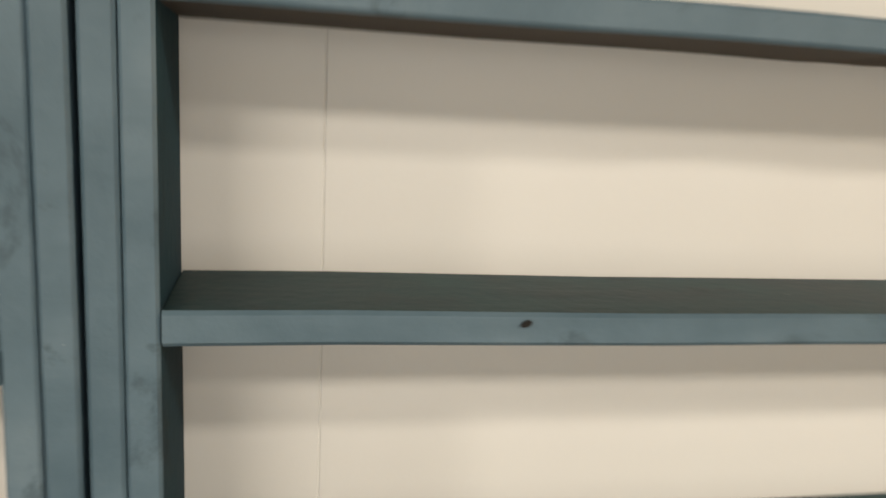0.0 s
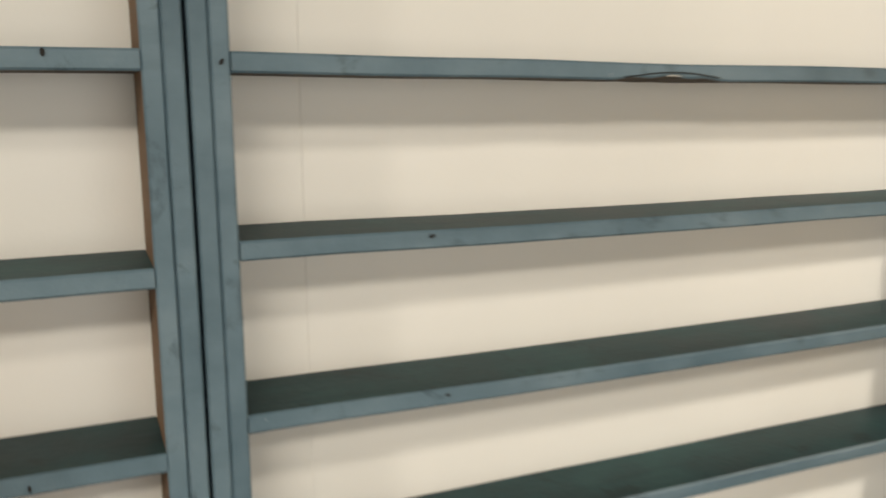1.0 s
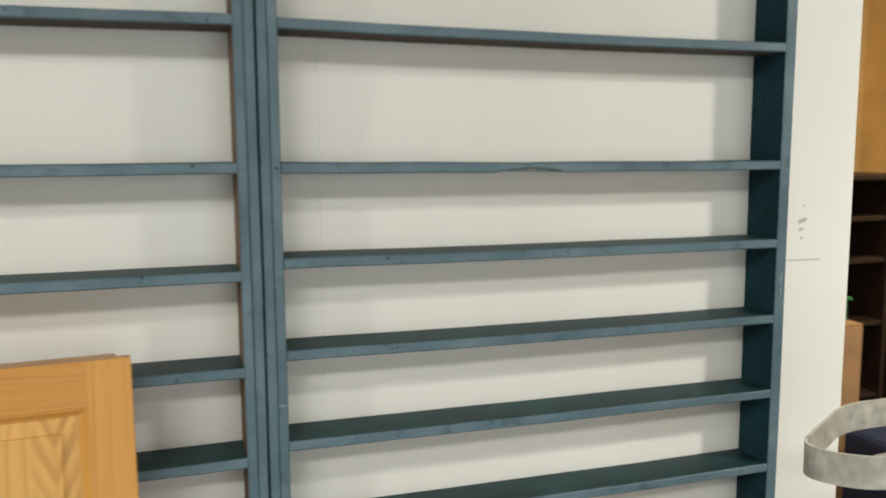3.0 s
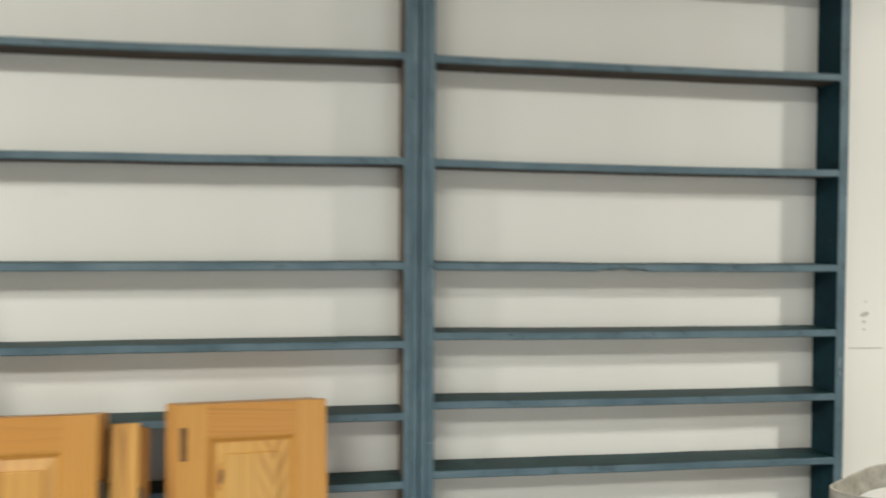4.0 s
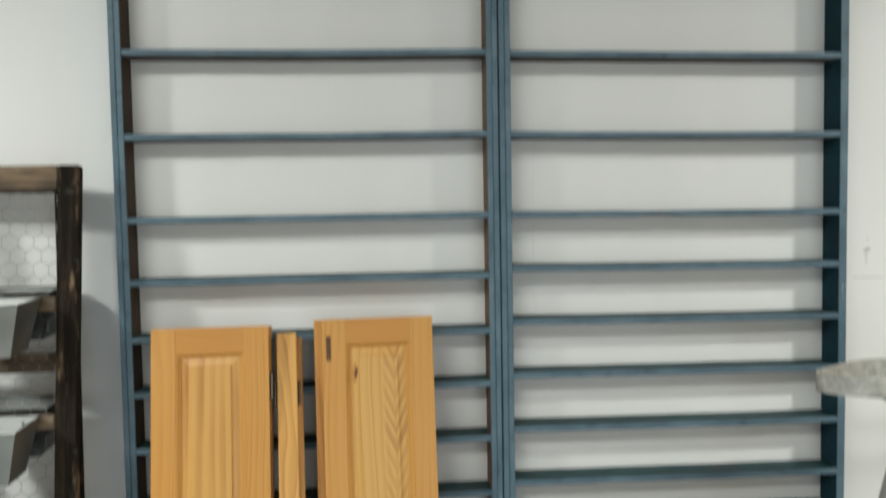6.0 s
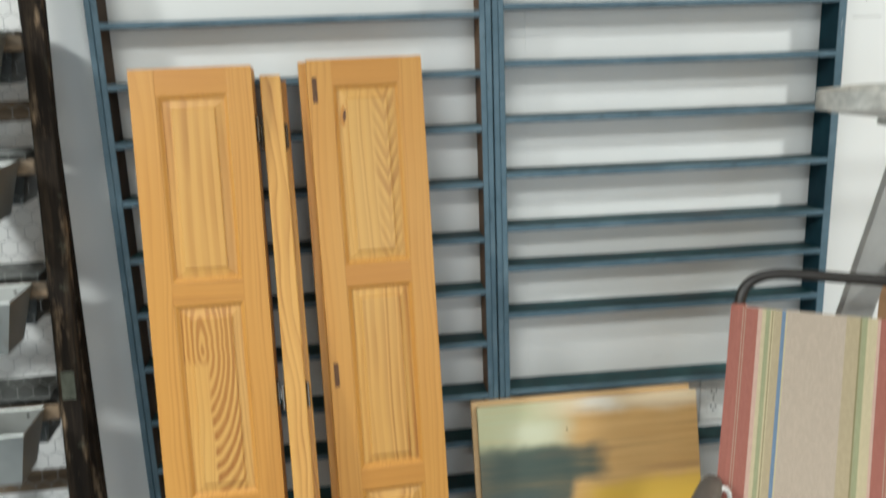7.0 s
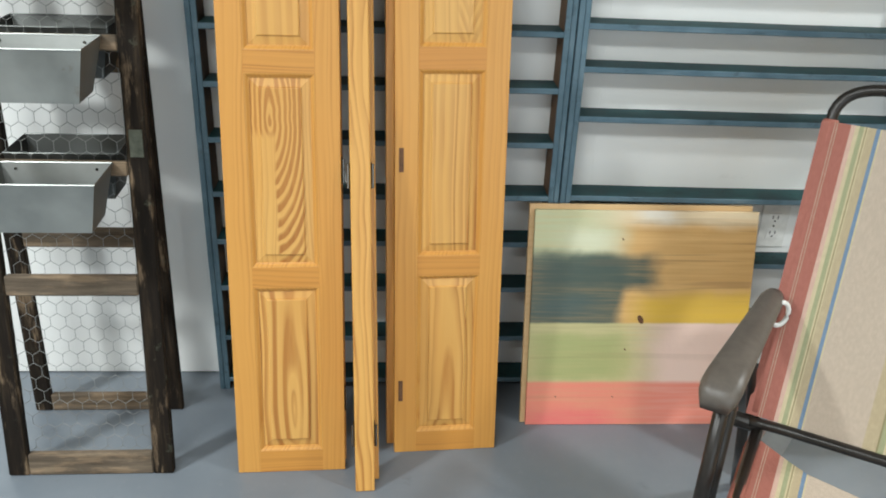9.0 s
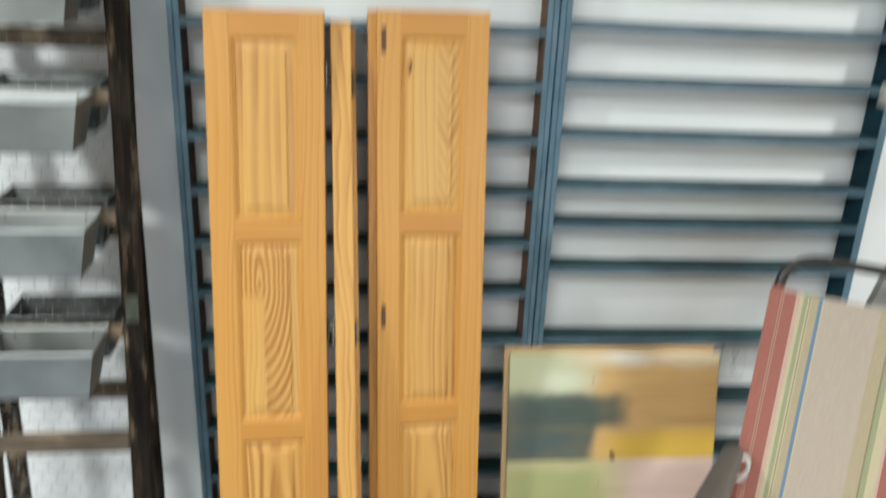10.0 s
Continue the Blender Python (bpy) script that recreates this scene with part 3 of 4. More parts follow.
R_Z = [1.919, 1.7405, 1.562, 1.440, 1.319, 1.197, 1.0735, 0.9495, 0.854, 0.741, 0.546, 0.372, 0.205, 0.03]
LEFT = shelf_unit(-0.837, -0.0525, L_Z, "tall shallow blue-grey painted shelf unit with bare wood inside", (BARE_SHADED, BARE_Z), (True, True), None, 0.0)
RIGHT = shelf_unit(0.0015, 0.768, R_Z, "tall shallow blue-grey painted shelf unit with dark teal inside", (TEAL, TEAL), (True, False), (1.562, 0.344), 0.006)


def nails():
    for unit, x, z, r in ((RIGHT, 0.138, 1.444, 0.0030), (RIGHT, -0.0045, 1.565, 0.0028), (LEFT, -0.106, 1.5695, 0.0032), (LEFT, -0.170, 1.435, 0.0028),
                          (LEFT, -0.135, 1.303, 0.0026), (LEFT, -0.082, 1.744, 0.0024), (RIGHT, 0.150, 1.322, 0.0022), (LEFT, -0.30, 1.747, 0.0020)):
        ob = part("nail_hole", disc(0, 0, 0, 1.0, 0.0016, sides=9), BLACK, unit, "small black nail hole")
        ob.location, ob.scale, ob.rotation_euler = (x, -0.0004, z), (r * 0.42, 1, r * 0.8), (0, 0.5 + x * 5, 0)


nails()


def shelf_split():
    """A lifted split along one shelf's lower front edge; its pale strip paints light through."""
    z0 = 1.5565
    arc = [(0.300 + 0.092 * k / 12, -0.0004, z0 + 0.0042 * math.sin(math.pi * k / 12)) for k in range(13)]
    part("split", tube(arc, 0, 4, False, (0.0012, 0.0009)), BLACK, RIGHT, "dark curved split in the shelf edge")
    # pale sliver stands in for light showing through the crack
    slit = [(0.340 + 0.012 * k / 4, -0.0008, z0 + 0.0014 + 0.0004 * math.sin(k)) for k in range(5)]
    part("splinter", tube(slit, 0, 4, False, (0.0010, 0.0009)), SCUFF_AND_SLIT, RIGHT, "pale strip painted as light through the split")


shelf_split()


def paint_flecks():
    """Pale rubs and flecks on the painted fronts."""
    for unit, x, z, rx, rz, turn in ((RIGHT, -0.006, 1.257, 0.0060, 0.0010, 0.05), (RIGHT, 0.7765, 1.381, 0.0014, 0.0110, 0.1), (RIGHT, 0.7775, 1.360, 0.0010, 0.0060, -0.1)):
        ob = part("paint_fleck", disc(0, 0, 0, 1.0, 0.0010, sides=9), FLECK, unit, "pale rubbed fleck")
        ob.location, ob.scale, ob.rotation_euler = (x, -0.0008, z), (rx, 1, rz), (0, turn, 0)


paint_flecks()


# ---- pine leaves and post ----
LEAF_W, LEAF_H, LEAF_T = 0.239, 1.362, 0.034
STILE, RAILS = 0.050, (0.0, 0.052, 0.440, 0.485, 0.888, 0.933, 1.309, 1.362)


def ring_faces(bm, rings):
    for a, b in zip(rings, rings[1:]):
        for k in range(4):
            bm.faces.new((a[k], a[(k + 1) % 4], b[(k + 1) % 4], b[k]))


def rect(bm, x0, x1, z0, z1, g, y):
    return [bm.verts.new(v) for v in ((x0 + g, y, z0 + g), (x1 - g, y, z0 + g), (x1 - g, y, z1 - g), (x0 + g, y, z1 - g))]


def raised_field(x0, x1, z0, z1):
    """A panel with a sloped margin round a flat raised field, front and back."""
    bm = bmesh.new()
    for side in (0, 1):
        rings = [rect(bm, x0, x1, z0, z1, g, d if side == 0 else LEAF_T - d) for g, d in ((-0.004, 0.0088), (0.006, 0.0088), (0.010, 0.0085), (0.0268, 0.0052), (0.0280, 0.0024), (0.0296, 0.0018))]
        ring_faces(bm, rings)
        bm.faces.new(rings[-1])
    bmesh.ops.recalc_face_normals(bm, faces=bm.faces)
    return bm


def moulding(x0, x1, z0, z1):
    """A small ogee run round the inside of an opening."""
    bm = bmesh.new()
    prof = ((0.0002, 0.0092), (0.0002, 0.0008), (0.0022, 0.0012), (0.0045, 0.0030), (0.0066, 0.0056), (0.0090, 0.0066), (0.0094, 0.0092))
    rings = [rect(bm, x0, x1, z0, z1, g, d) for g, d in prof]
    ring_faces(bm, rings)
    ring_faces(bm, [rings[-1], rings[0]])
    bmesh.ops.recalc_face_normals(bm, faces=bm.faces)
    return bm


def leaf(parent, at=None, fields=("narrow", "plain", "straight")):
    """One three-panel leaf: two stiles, four rails, three raised panels."""
    made = []
    for x in (0, LEAF_W - STILE):
        made.append(part("stile", box(x, x + STILE, 0, LEAF_T, 0, LEAF_H, 0.0012, 2), PINE, parent))
    for a, b in zip(RAILS[::2], RAILS[1::2]):
        made.append(part("rail", box(STILE - 0.0008, LEAF_W - STILE + 0.0008, 0.0004, LEAF_T - 0.0004, a, b, 0.0003), PINE_X, parent))
    for a, b, kind in zip(RAILS[1::2], RAILS[2::2], fields):
        made.append(part("panel", raised_field(STILE, LEAF_W - STILE, a, b), FIELDS[kind], parent))
        made.append(part("moulding", moulding(STILE, LEAF_W - STILE, a, b), PINE, parent))
    if at:
        for o in made:
            o.matrix_basis = at
    return made


def hinge(parent, x, y, z, side):
    h = part("hinge", box(x - 0.0015, x + 0.0015, y + 0.004, y + 0.022, z - 0.027, z + 0.027, 0.0005), BRASS, parent, "dark brass hinge leaf")
    part("knuckle", disc(x + side * 0.003, y + 0.002, z, 0.0026, 0.050, "z", 10), STEEL, h, "shiny steel hinge knuckle")
    return h


def pine_leaves():
    a = thing("shutter_door", stand_on((-0.762, -0.324, 0.001), (-0.522, -0.314, 0.001), (-0.768, -0.094, 1.345)),
              "orange varnished pine three-panel shutter leaves folded flat, leaning on the shelves", "door", "leaning shutters")
    leaf(a, None, ("arched", "flame", "straight"))
    leaf(a, pose(0.002, LEAF_T + 0.004, 0))
    for z in (0.17, 0.69, 1.235):
        hinge(a, LEAF_W + 0.0015, 0.006, z, 1)
    c = thing("shutter_door", stand_on((-0.411, -0.256, 0.001), (-0.174, -0.240, 0.001), (-0.407, -0.060, 1.345)),
              "two varnished pine three-panel shutter leaves folded together against the shelves", "door", "leaning shutters")
    leaf(c, None, ("narrow", "plain", "feather"))
    leaf(c, pose(-0.016, LEAF_T + 0.002, 0))
    for z in (0.16, 0.70, 1.30):
        h = part("hinge_mortise", box(0.009, 0.019, -0.0010, 0.004, z - 0.026, z + 0.026, 0.0005), KNOT, c, "dark hinge slot cut into the stile")
        part("slot_floor", box(0.0125, 0.0155, -0.0016, 0.0, z - 0.010, z + 0.018, 0.0004), BARE_Z, h, "bare wood inside the slot")
    halo = part("knot_ring", disc(0, 0, 0, 1.0, 0.0012), PINE_X, c, "darker swirl of grain round the knot")
    halo.location, halo.scale, halo.rotation_euler = (0.0705, 0.0068, 1.247), (0.0072, 1, 0.0240), (0, 0.12, 0)
    k = part("knot", disc(0, 0, 0, 1.0, 0.0016), KNOT, c, "dark knot in the pine panel")
    k.location, k.scale, k.rotation_euler = (0.0715, 0.0064, 1.246), (0.0034, 1, 0.0125), (0, 0.15, 0)
    b = thing("hinge_post", stand_on((-0.496, -0.389, 0.001), (-0.455, -0.386, 0.001), (-0.513, -0.058, 1.317)),
              "narrow varnished pine post with hinges, leaning on the shelves", "wood post", "leaning shutters")
    part("post", box(0, 0.042, 0, 0.030, 0, 1.362, 0.0025, 2), PINE_B, b)
    part("backing_strip", box(0.012, 0.053, 0.031, 0.050, 0.012, 1.355, 0.002), PINE_B, b)
    for z in (0.13, 0.70, 1.235):
        hinge(b, -0.0015, 0.004, z, -1)
        hinge(b, 0.0435, 0.004, z, 1)


pine_leaves()


# ---- painted boards ----
def painted_boards():
    m = stand_on((-0.086, -0.153, 0.001), (0.454, -0.153, 0.001), (-0.099, -0.032, 0.531))
    f = thing("painted_board", m, "square wooden board with teal, green, yellow, pink and coral paint", "board", "leaning boards")
    part("face", box(0, 0.540, 0, 0.011, 0, 0.545, 0.0015, 2), BOARD, f)
    for x, z, r in ((0.271, 0.276, 0.0120), (0.238, 0.199, 0.0035), (0.072, 0.075, 0.0025), (0.215, 0.075, 0.0022), (0.214, 0.476, 0.0035)):
        k = part("knot", disc(0, 0, 0, 1.0, 0.0012, sides=10), KNOT, f, "dark knot in the board")
        k.location, k.scale, k.rotation_euler = (x, -0.0002, z), (r, 1, r * 0.55), (0, 0.3 + x * 3, 0)
    g = thing("wood_board", m @ pose(-0.012, 0.0125, 0.012), "bare pale wooden board propped behind the painted board", "board", "leaning boards")
    part("face", box(0, 0.540, 0, 0.012, -0.012, 0.545, 0.0015, 2), PLY, g)


painted_boards()


# ---- plant stand ----
def window_frame(parent, name, h, w, rails, sw=0.044, depth=0.022):
    f = part(name, box(0, sw, 0, depth, 0, h, 0.003, 1), OLD_Z, parent)
    part("stile", box(w - sw, w, 0, depth, 0, h, 0.003, 1), OLD_Z, parent)
    for z, t in rails:
        part("rail", box(sw + 0.0005, w - sw - 0.0005, 0.001, depth - 0.001, z, z + t, 0.003), OLD_X, parent)
    return f


def chicken_wire(x0, x1, z0, z1, y, cell=0.031, r=0.0006):
    bm = bmesh.new()
    dx, dz = cell, cell * 1.20
    nx, nz = int((x1 - x0) / dx) + 1, int((z1 - z0) / (dz * 0.78)) + 1

    def seg(a, b):
        if all(x0 <= p[0] <= x1 and z0 <= p[2] <= z1 for p in (a, b)):
            add_tube(bm, [a, b], r, 4)

    for j in range(nz):
        for i in range(nx):
            cx = x0 + (i + (0.5 if j % 2 else 0)) * dx
            cz = z0 + j * dz * 0.78
            wob = 0.002 * noise.noise((cx * 40, cz * 40, 2))
            yy = y + 0.003 * noise.noise((cx * 9, cz * 9, 7))
            seg((cx + wob, yy, cz + dz * 0.26), (cx + wob, yy, cz + dz * 0.78))
            seg((cx + wob, yy, cz + dz * 0.26), (cx + dx / 2 + wob, yy, cz))
            seg((cx + wob, yy, cz + dz * 0.26), (cx - dx / 2 + wob, yy, cz))
    return bm


def loaf_tin(parent, x0, x1, y_back, z_top, depth, height, metal=None, name="tin"):
    """A tapered open tin: rolled rim, sloped sides."""
    bm = bmesh.new()
    i, t = 0.018, 0.0012
    top = [(x0, y_back), (x1, y_back), (x1, y_back - depth), (x0, y_back - depth)]
    low = [(x0 + i, y_back - i), (x1 - i, y_back - i), (x1 - i, y_back - depth + i), (x0 + i, y_back - depth + i)]
    if depth < 0:
        low = [(x0 + i, y_back + i), (x1 - i, y_back + i), (x1 - i, y_back - depth - i), (x0 + i, y_back - depth - i)]
    rings, fall = [], 0.165
    cx, cy = (x0 + x1) / 2, y_back - depth / 2
    for pts, z, k in ((top, z_top, 0), (low, z_top - height, 0), (low, z_top - height + t, t), (top, z_top, t)):
        rings.append([bm.verts.new((x + (k if x < cx else -k), y + (k if y < cy else -k), z + fall * (y - y_back))) for x, y in pts])
    for a, b in zip(rings, rings[1:]):
        for k in range(4):
            bm.faces.new((a[k], a[(k + 1) % 4], b[(k + 1) % 4], b[k]))
    for f in bm.faces:
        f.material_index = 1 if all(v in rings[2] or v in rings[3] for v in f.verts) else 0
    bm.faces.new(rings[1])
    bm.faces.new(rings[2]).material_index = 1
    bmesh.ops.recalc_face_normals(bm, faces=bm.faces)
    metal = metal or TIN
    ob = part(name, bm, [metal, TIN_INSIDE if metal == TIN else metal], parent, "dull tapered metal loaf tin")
    part("rim", tube([(x, y, z_top + fall * (y - y_back)) for x, y in top], 0.0022, 6, True), metal, ob)
    for x in (x0 + 0.03, x1 - 0.03):
        part("screw", disc(x, y_back - math.copysign(0.0045, depth), z_top - 0.012, 0.0026, 0.003), STEEL, ob)
    return ob


def rear_frame(stand):
    """The second frame stands close to the wall and meets the first at the top."""
    m = stand.matrix_basis.inverted() @ stand_on((-1.294, -0.093, 0.001), (-0.938, -0.090, 0.001), (-1.288, -0.025, 1.66))
    made = []
    w, h, sw = 0.356, 1.68, 0.040
    for a, b in ((0, sw), (w - sw, w)):
        made.append(part("rear_stile", box(a, b, 0, 0.020, 0, h, 0.003), OLD_Z, stand))
    for z, t in ((0.0, 0.045), (0.44, 0.045), (0.84, 0.04), (1.25, 0.04), (h - 0.05, 0.05)):
        made.append(part("rear_rail", box(sw, w - sw, 0.001, 0.019, z, z + t, 0.003), OLD_X, stand))
    for o in made:
        o.matrix_basis = m


def build_stand():
    w, h = 0.358, 1.705
    s = thing("plant_stand", stand_on((-1.264, -0.330, 0.001), (-0.906, -0.325, 0.001), (-1.288, -0.070, 1.68)),
              "folding stand of weathered window frames with chicken wire and loaf tins", "plant stand")
    tins = (1.434, 1.197, 0.956, 0.710)
    rails = [(0.0, 0.052), (0.424, 0.044), (h - 0.050, 0.050)] + [(z - 0.030, 0.030) for z in tins]
    window_frame(s, "stile", h, w, rails)
    part("chicken_wire", chicken_wire(0.042, w - 0.042, 0.02, h - 0.03, 0.024), WIRE, s, "hexagonal galvanised wire netting")
    for z in tins:
        loaf_tin(s, 0.070, w - 0.072, -0.002, z - 0.002, 0.118, 0.100)
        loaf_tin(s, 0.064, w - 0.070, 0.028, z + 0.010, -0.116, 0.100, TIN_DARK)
    part("flat_plate", box(w - 0.036, w - 0.010, -0.0015, 0.0005, 0.72, 0.775, 0.0004), PATINA, s, "mossy flat metal plate")
    rear_frame(s)
    return s


build_stand()


# ---- sling chair ----
def sling(parent, name, strips, x0, z_of, width):
    """Stripes of cloth side by side along the chair's width; z_of(s, across) gives the bend."""
    x = x0
    for w, mat in strips:
        bm = bmesh.new()
        rows = []
        for i in range(13):
            p, q = z_of(i / 12, (x - x0) / width), z_of(i / 12, (x + w - x0) / width)
            rows.append([bm.verts.new((x, p[0], p[1])), bm.verts.new((x + w, q[0], q[1])), bm.verts.new((x + w, q[0] + 0.002, q[1] - 0.0008)), bm.verts.new((x, p[0] + 0.002, p[1] - 0.0008))])
        for a, b in zip(rows, rows[1:]):
            for k in range(4):
                bm.faces.new((a[k], a[(k + 1) % 4], b[(k + 1) % 4], b[k]))
        bm.faces.new(rows[0][::-1])
        bm.faces.new(rows[-1])
        bmesh.ops.recalc_face_normals(bm, faces=bm.faces)
        part(name, bm, mat, parent)
        x += w


STRIPES = [(0.0222, RED), (0.0012, CREAM), (0.0030, RED), (0.0012, CREAM), (0.0214, RED), (0.0075, PINKISH), (0.0065, STRAW), (0.0075, GREEN), (0.003, STRAW), (0.002, OLIVE), (0.002, STRAW),
           (0.013, TAN), (0.0065, SKY), (0.003, STRAW), (0.098, SAND), (0.022, TAN), (0.003, OLIVE), (0.009, GREEN), (0.016, STRAW), (0.005, PINKISH),
           (0.0195, RED), (0.0013, CREAM), (0.0032, RED), (0.0013, CREAM), (0.0208, RED), (0.0075, PINKISH), (0.006, STRAW), (0.0587, SAND)]


def sling_chair():
    """Local x across, -y the way it faces, z up; origin under the back's lower corner."""
    W = sum(w for w, _ in STRIPES)
    c = thing("folding_chair", pose(0.264, -0.605, 0, 0, 0, -31), "folding patio chair with striped woven sling and brown tube frame", "chair")
    lean = lambda s, across=0.0: (0.215 * s + 0.018 * math.sin(math.pi * s), 0.365 + 0.509 * s)
    sling(c, "back_stripe", STRIPES, -0.030, lean, W)
    seat = lambda s, across=0.0: (-0.02 - 0.38 * s - 0.085 * math.sin(math.pi * across) * (1 - s), 0.335 - 0.045 * math.sin(math.pi * min(1, s * 1.1)) * math.sin(math.pi * across) + 0.02 * s)
    sling(c, "seat_stripe", STRIPES, -0.004, seat, W)
    r = 0.0105
    e, f = -0.016, W - 0.044
    back = [(e, 0.004, 0.34)] + [(e, 0.014 + lean(k / 8)[0], lean(k / 8)[1]) for k in range(9)]
    bend = [Vector(back[-1]) * (1 - k) ** 2 + Vector((e, 0.252, 0.934)) * 2 * k * (1 - k) + Vector((e + 0.090, 0.252, 0.934)) * k * k for k in [i / 9 for i in range(1, 10)]]
    back = back + bend + [(e + f - p[0], p[1], p[2]) for p in bend[::-1]] + [(f,) + p[1:] for p in back[::-1]]
    part("back_tube", tube(back, r), TUBE, c, smooth_faces=True)
    for x in (e, f):
        part("sleeve", tube([(x, 0.0135 + lean(s)[0], lean(s)[1]) for s in [k / 10 for k in range(11)]], 0.0132), RED, c, "brick red woven sleeve round the tube", True)
    seat_t = fillet([(-0.004, 0.0, 0.336), (-0.004, -0.41, 0.352), (W + 0.004, -0.41, 0.352), (W + 0.004, 0.0, 0.336)], 0.05)
    part("seat_tube", tube(seat_t, r), TUBE, c, smooth_faces=True)
    part("back_bar", tube(fillet([(e - 0.004, -0.004, 0.352), (e + 0.05, -0.006, 0.357), (f - 0.05, -0.006, 0.357), (f + 0.004, -0.004, 0.352)], 0.03), 0.0100), TUBE, c, smooth_faces=True)
    for x, s in ((-0.064, -1), (W + 0.064, 1)):
        part("front_leg", tube(fillet([(x - s * 0.006, -0.175, 0.520), (x - s * 0.006, -0.215, 0.30), (x - s * 0.006, -0.275, 0.011)], 0.03), 0.0125), TUBE, c, smooth_faces=True)
        part("brace_leg", tube(fillet([(x - s * 0.016, -0.150, 0.515), (x - s * 0.016, -0.185, 0.30), (x - s * 0.016, -0.240, 0.011)], 0.03), 0.0118), TUBE, c, smooth_faces=True)
        part("seat_sleeve", tube([(x - s * 0.060, -0.405, 0.3525), (x - s * 0.060, -0.045, 0.3305)], 0.0135), RED, c, "brick red woven sleeve round the tube", True)
        part("rear_leg", tube([(x - s * 0.034, 0.004, 0.345), (x - s * 0.034, 0.24, 0.011)], r), TUBE, c, smooth_faces=True)
        armrest(c, x, s)
        part("pivot", disc(x - s * 0.040, 0.002, 0.345, 0.015, 0.044, "x"), TUBE, c)
        part("arm_bracket", tube([(x - s * 0.008, 0.040, 0.560), (x - s * 0.040, 0.020, 0.350)], 0.008, 10), TUBE, c, smooth_faces=True)
    ring = [(-0.016 + 0.013 * math.cos(a), 0.060 + 0.011 * math.cos(a), 0.552 + 0.024 * math.sin(a)) for a in [k * math.tau / 18 for k in range(18)]]
    part("spacer_ring", tube(ring, 0.0045, 8, True), PLATE, c, "white plastic ring at the arm joint", True)
    return c


def armrest(chair, x, s):
    """A moulded arm, wider and rounded at its front, hollow below."""
    bm = bmesh.new()
    rows = []
    n = 22
    for i in range(n + 1):
        t = i / n
        y = 0.080 - 0.310 * t
        w = 0.0205 + 0.0150 * t
        w *= math.sqrt(max(0.40, 1 - max(0, (t - 0.90) / 0.13) ** 2)) * (0.75 if i == 0 else 1)
        z = 0.586 - 0.036 * t - 0.024 * max(0, (t - 0.80) / 0.2) ** 2
        hgt = 0.024
        ring = [(-w * 0.93, -hgt), (-w, -0.010), (-w * 0.90, -0.002), (-w * 0.55, 0.003), (0, 0.0045), (w * 0.55, 0.003), (w * 0.90, -0.002), (w, -0.010), (w * 0.93, -hgt)]
        mid = x - s * (0.030 - 0.032 * t)
        rows.append([bm.verts.new((mid + a, y, z + b)) for a, b in ring])
    m = len(rows[0])
    for a, b in zip(rows, rows[1:]):
        for k in range(m):
            bm.faces.new((a[k], a[(k + 1) % m], b[(k + 1) % m], b[k]))
    bm.faces.new(rows[0][::-1])
    bm.faces.new(rows[-1])
    bmesh.ops.recalc_face_normals(bm, faces=bm.faces)
    return part("armrest", bm, ARM, chair, "taupe moulded plastic armrest", True)


sling_chair()


# ---- stepladder ----
def stepladder():
    """Splayed legs on either side of x = 0 and a flat metal band bent round the top."""
    l = thing("stepladder", pose(0.81, -0.345, 0), "grey aluminium step stool with a flat band round its top", "ladder")
    band = fillet([(0.0, 0.092, 1.246), (-0.145, 0.092, 1.246), (-0.302, -0.008, 1.246), (-0.255, -0.068, 1.246), (0.255, -0.068, 1.246), (0.302, -0.008, 1.246), (0.145, 0.092, 1.246), (0.0, 0.092, 1.246)], 0.040, 7)
    part("band", tube(band[:-1], 0, 4, True, (0.0035, 0.036)), SPECKLED, l, "flat pale metal band with dark specks")
    for s in (-1, 1):
        part("leg", tube([(s * 0.060, 0, 1.222), (s * 0.390, 0, 0.002)], 0, 4, False, (0.020, 0.064)), ALU, l)
        part("foot", tube([(s * 0.3895, 0, 0.0045), (s * 0.378, 0, 0.045)], 0, 4, False, (0.026, 0.070)), BLACK, l, "black rubber foot")
        part("strut", tube([(s * 0.075, 0.004, 1.205), (s * 0.262, -0.012, 1.232)], 0, 4, False, (0.012, 0.020)), ALU, l)
    part("platform", box(-0.11, 0.11, -0.055, 0.075, 1.185, 1.200, 0.003), SPECKLED, l)
    for z in (0.30, 0.60, 0.90):
        w = 0.365 - 0.270 * z
        part("tread", box(-w, w, -0.055, 0.055, z, z + 0.022, 0.003), ALU, l)
    return l


stepladder()


# ---- wall fittings ----
def outlet():
    o = thing("wall_outlet", pose(0.547, WY, 0.452), "white duplex wall outlet with a plain plate", "outlet")
    part("plate", box(-0.036, 0.036, -0.0045, 0.0, -0.060, 0.060, 0.002, 2), PLATE, o)
    for z in (-0.021, 0.021):
        f = part("receptacle", box(-0.0165, 0.0165, -0.0062, -0.0046, z - 0.014, z + 0.014, 0.0005), PLATE, o)
        for x in (-0.0065, 0.0065):
            part("slot", box(x - 0.0012, x + 0.0012, -0.0068, -0.0063, z - 0.001, z + 0.008), BLACK, f)
        part("slot", disc(0, -0.0066, z - 0.007, 0.0025, 0.0006, sides=8), BLACK, f)
    part("screw", disc(0, -0.0050, 0, 0.003, 0.001, sides=8), STEEL, o)


outlet()


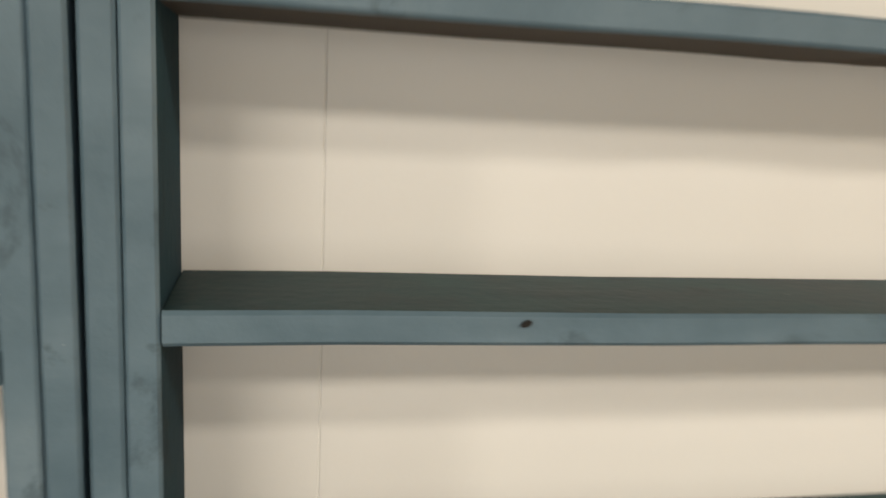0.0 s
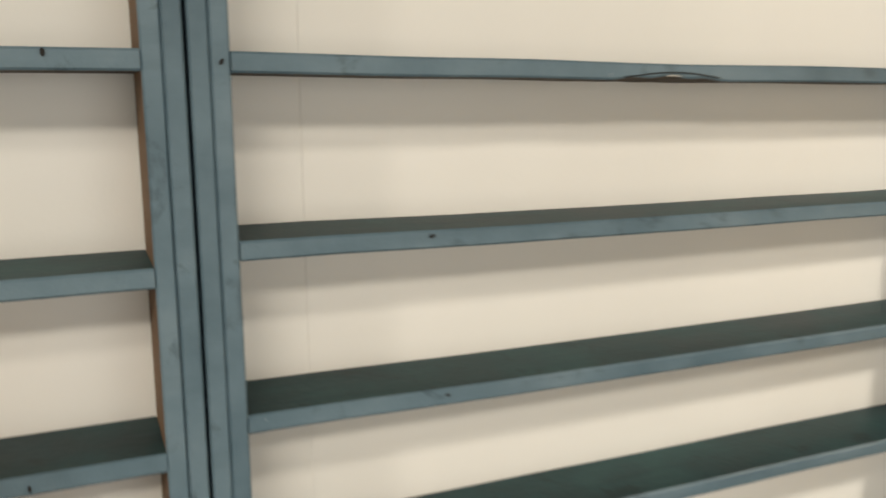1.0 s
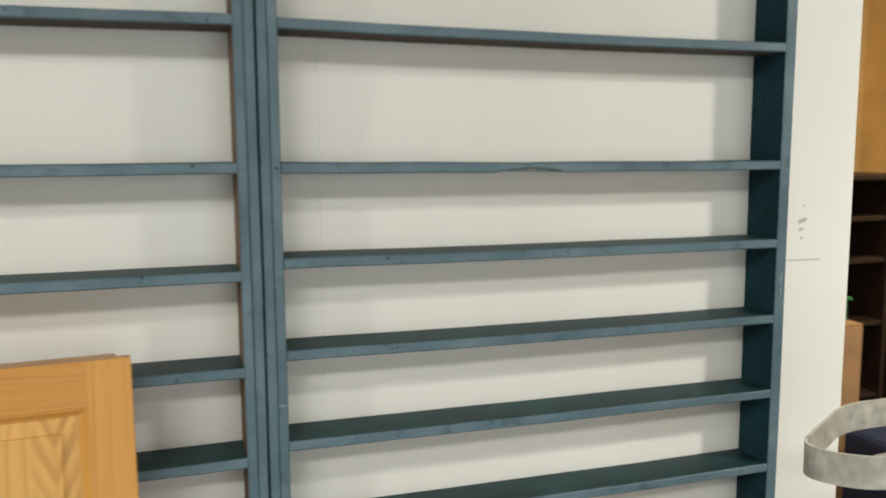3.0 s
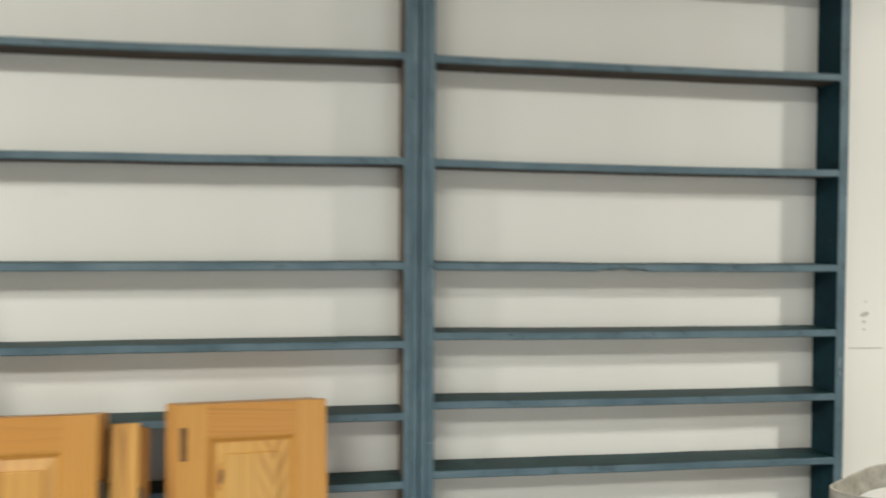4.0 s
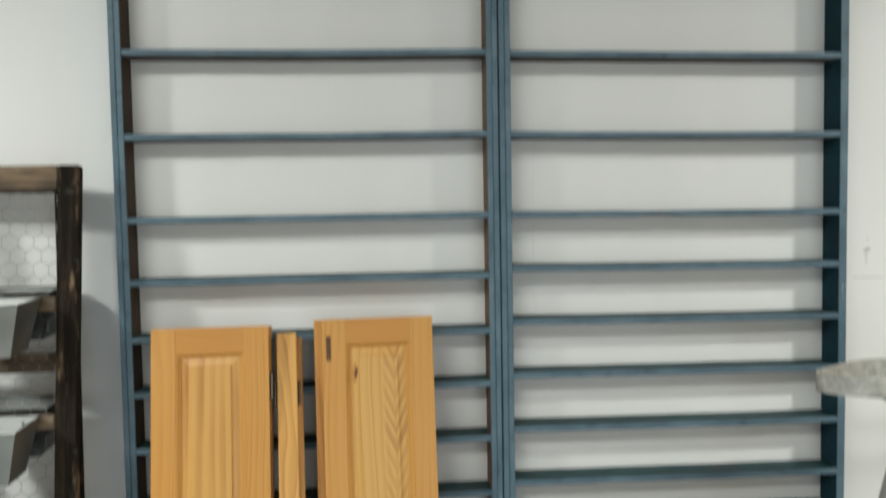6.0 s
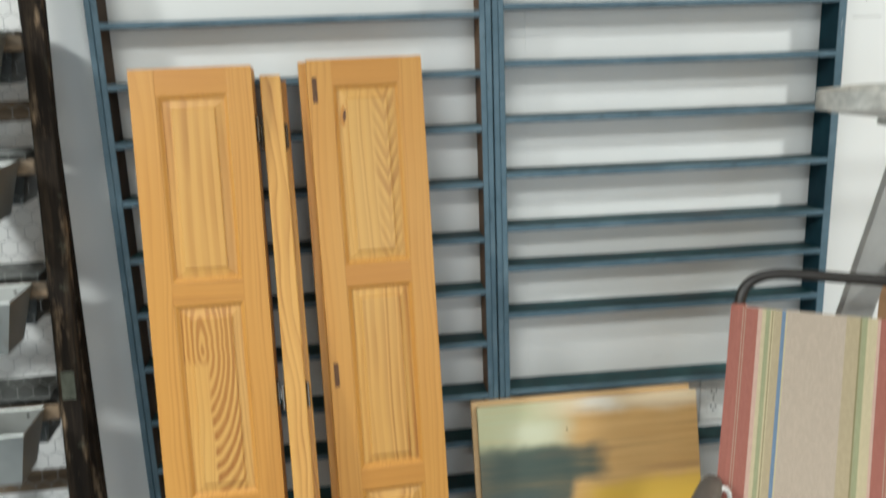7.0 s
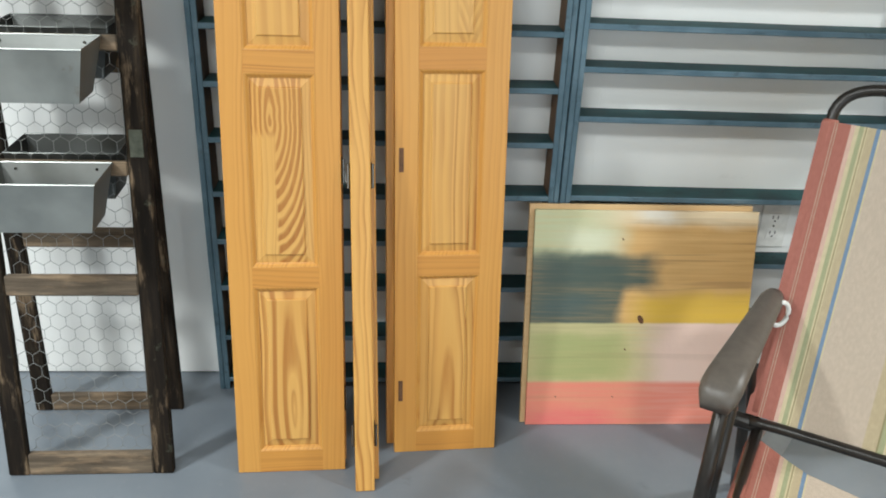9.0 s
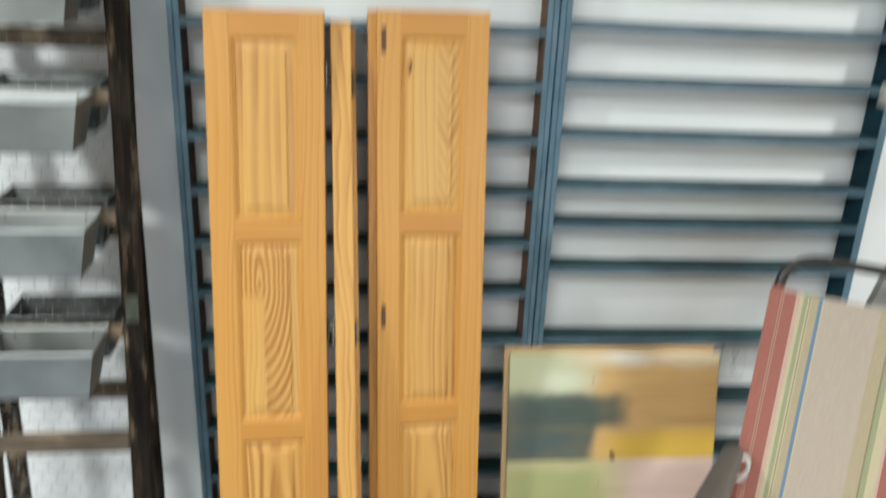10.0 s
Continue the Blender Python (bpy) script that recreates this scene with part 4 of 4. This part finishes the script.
def wall_marks():
    for x, z, rx, rz in ((0.881, 1.463, 0.0100, 0.0038), (0.879, 1.448, 0.0045, 0.0022), (0.882, 1.488, 0.0022, 0.0016), (0.880, 1.433, 0.0026, 0.0018)):
        ob = part("trim", disc(0, 0, 0, 1.0, 0.0016, sides=12), SCUFF_AND_SLIT)
        ob.location, ob.scale, ob.rotation_euler = (x, WY - 0.0004, z), (rx, 1, rz), (0, -0.35, 0)
        tagged(ob, "small grey patched hole in the white wall", "wall mark", kind="structure")
    ob = part("trim", tube([(0.848, WY - 0.0005, 1.396), (0.922, WY - 0.0005, 1.395)], 0.0010, 6), SCUFF_AND_SLIT)
    tagged(ob, "thin grey scratch on the white wall", "wall mark", kind="structure")


wall_marks()


# ---- next room ----
def bookcase():
    h = thing("bookcase", pose(2.62, 1.85, 0), "dark stained wooden bookcase with open shelves", "bookcase")
    for x in (-0.34, 0.34):
        part("side", box(x - 0.012, x + 0.012, 0, 0.3, 0.0, 1.42, 0.003), DARKWOOD, h)
    part("back", box(-0.327, 0.327, 0.28, 0.3, 0.0, 1.42), DARKWOOD, h)
    part("top", box(-0.37, 0.37, -0.02, 0.31, 1.422, 1.45, 0.006), DARKWOOD, h)
    for z in (0.08, 0.42, 0.76, 1.05, 1.24):
        part("shelf", box(-0.327, 0.327, 0.01, 0.278, z, z + 0.022, 0.003), DARKWOOD, h)


def dresser():
    h = thing("dresser", pose(3.45, 1.85, 0), "dark stained wooden dresser with drawers", "dresser")
    part("carcass", box(-0.42, 0.45, 0.02, 0.48, 0.0, 0.98, 0.006), DARKWOOD, h)
    part("top", box(-0.45, 0.48, -0.01, 0.5, 0.982, 1.015, 0.006), DARKWOOD, h)
    for z in (0.12, 0.42, 0.70):
        d = part("drawer", box(-0.38, 0.41, 0.0, 0.018, z, z + 0.24, 0.006), DARKWOOD, h)
        for x in (-0.2, 0.23):
            part("knob", disc(x, -0.010, z + 0.12, 0.014, 0.018), BRASS, d)
    c = thing("small_cabinet", pose(3.12, 1.95, 1.016), "small dark wooden cabinet standing on the dresser", "cabinet")
    part("body", box(-0.10, 0.10, 0, 0.22, 0, 0.175, 0.005), DARKWOOD, c)
    part("top", box(-0.12, 0.12, -0.02, 0.23, 0.177, 0.197, 0.004), DARKWOOD, c)


bookcase()
dresser()


def clutter():
    b = thing("carton", pose(2.16, 1.60, 0), "tall tan cardboard carton", "box")
    part("body", box(-0.24, 0.24, -0.18, 0.18, 0.0, 0.89, 0.006), CARTON, b)
    for y in (-0.09, 0.09):
        part("flap", box(-0.237, 0.237, y - 0.088, y + 0.088, 0.892, 0.897), CARTON, b)
    g = thing("storage_bin", pose(2.16, 1.60, 0.898), "low green plastic bin on the carton", "bin")
    part("tub", box(-0.20, 0.20, -0.14, 0.14, 0.0, 0.085, 0.012, 2), GREENBOX, g)
    part("lid", box(-0.21, 0.21, -0.15, 0.15, 0.086, 0.10, 0.005, 2), GREENBOX, g)
    n = thing("draped_chest", pose(2.55, 0.95, 0), "low chest draped with navy cloth", "chest")
    part("cloth", box(-0.48, 0.60, -0.22, 0.22, 0, 0.61, 0.03, 3), NAVY, n)


clutter()
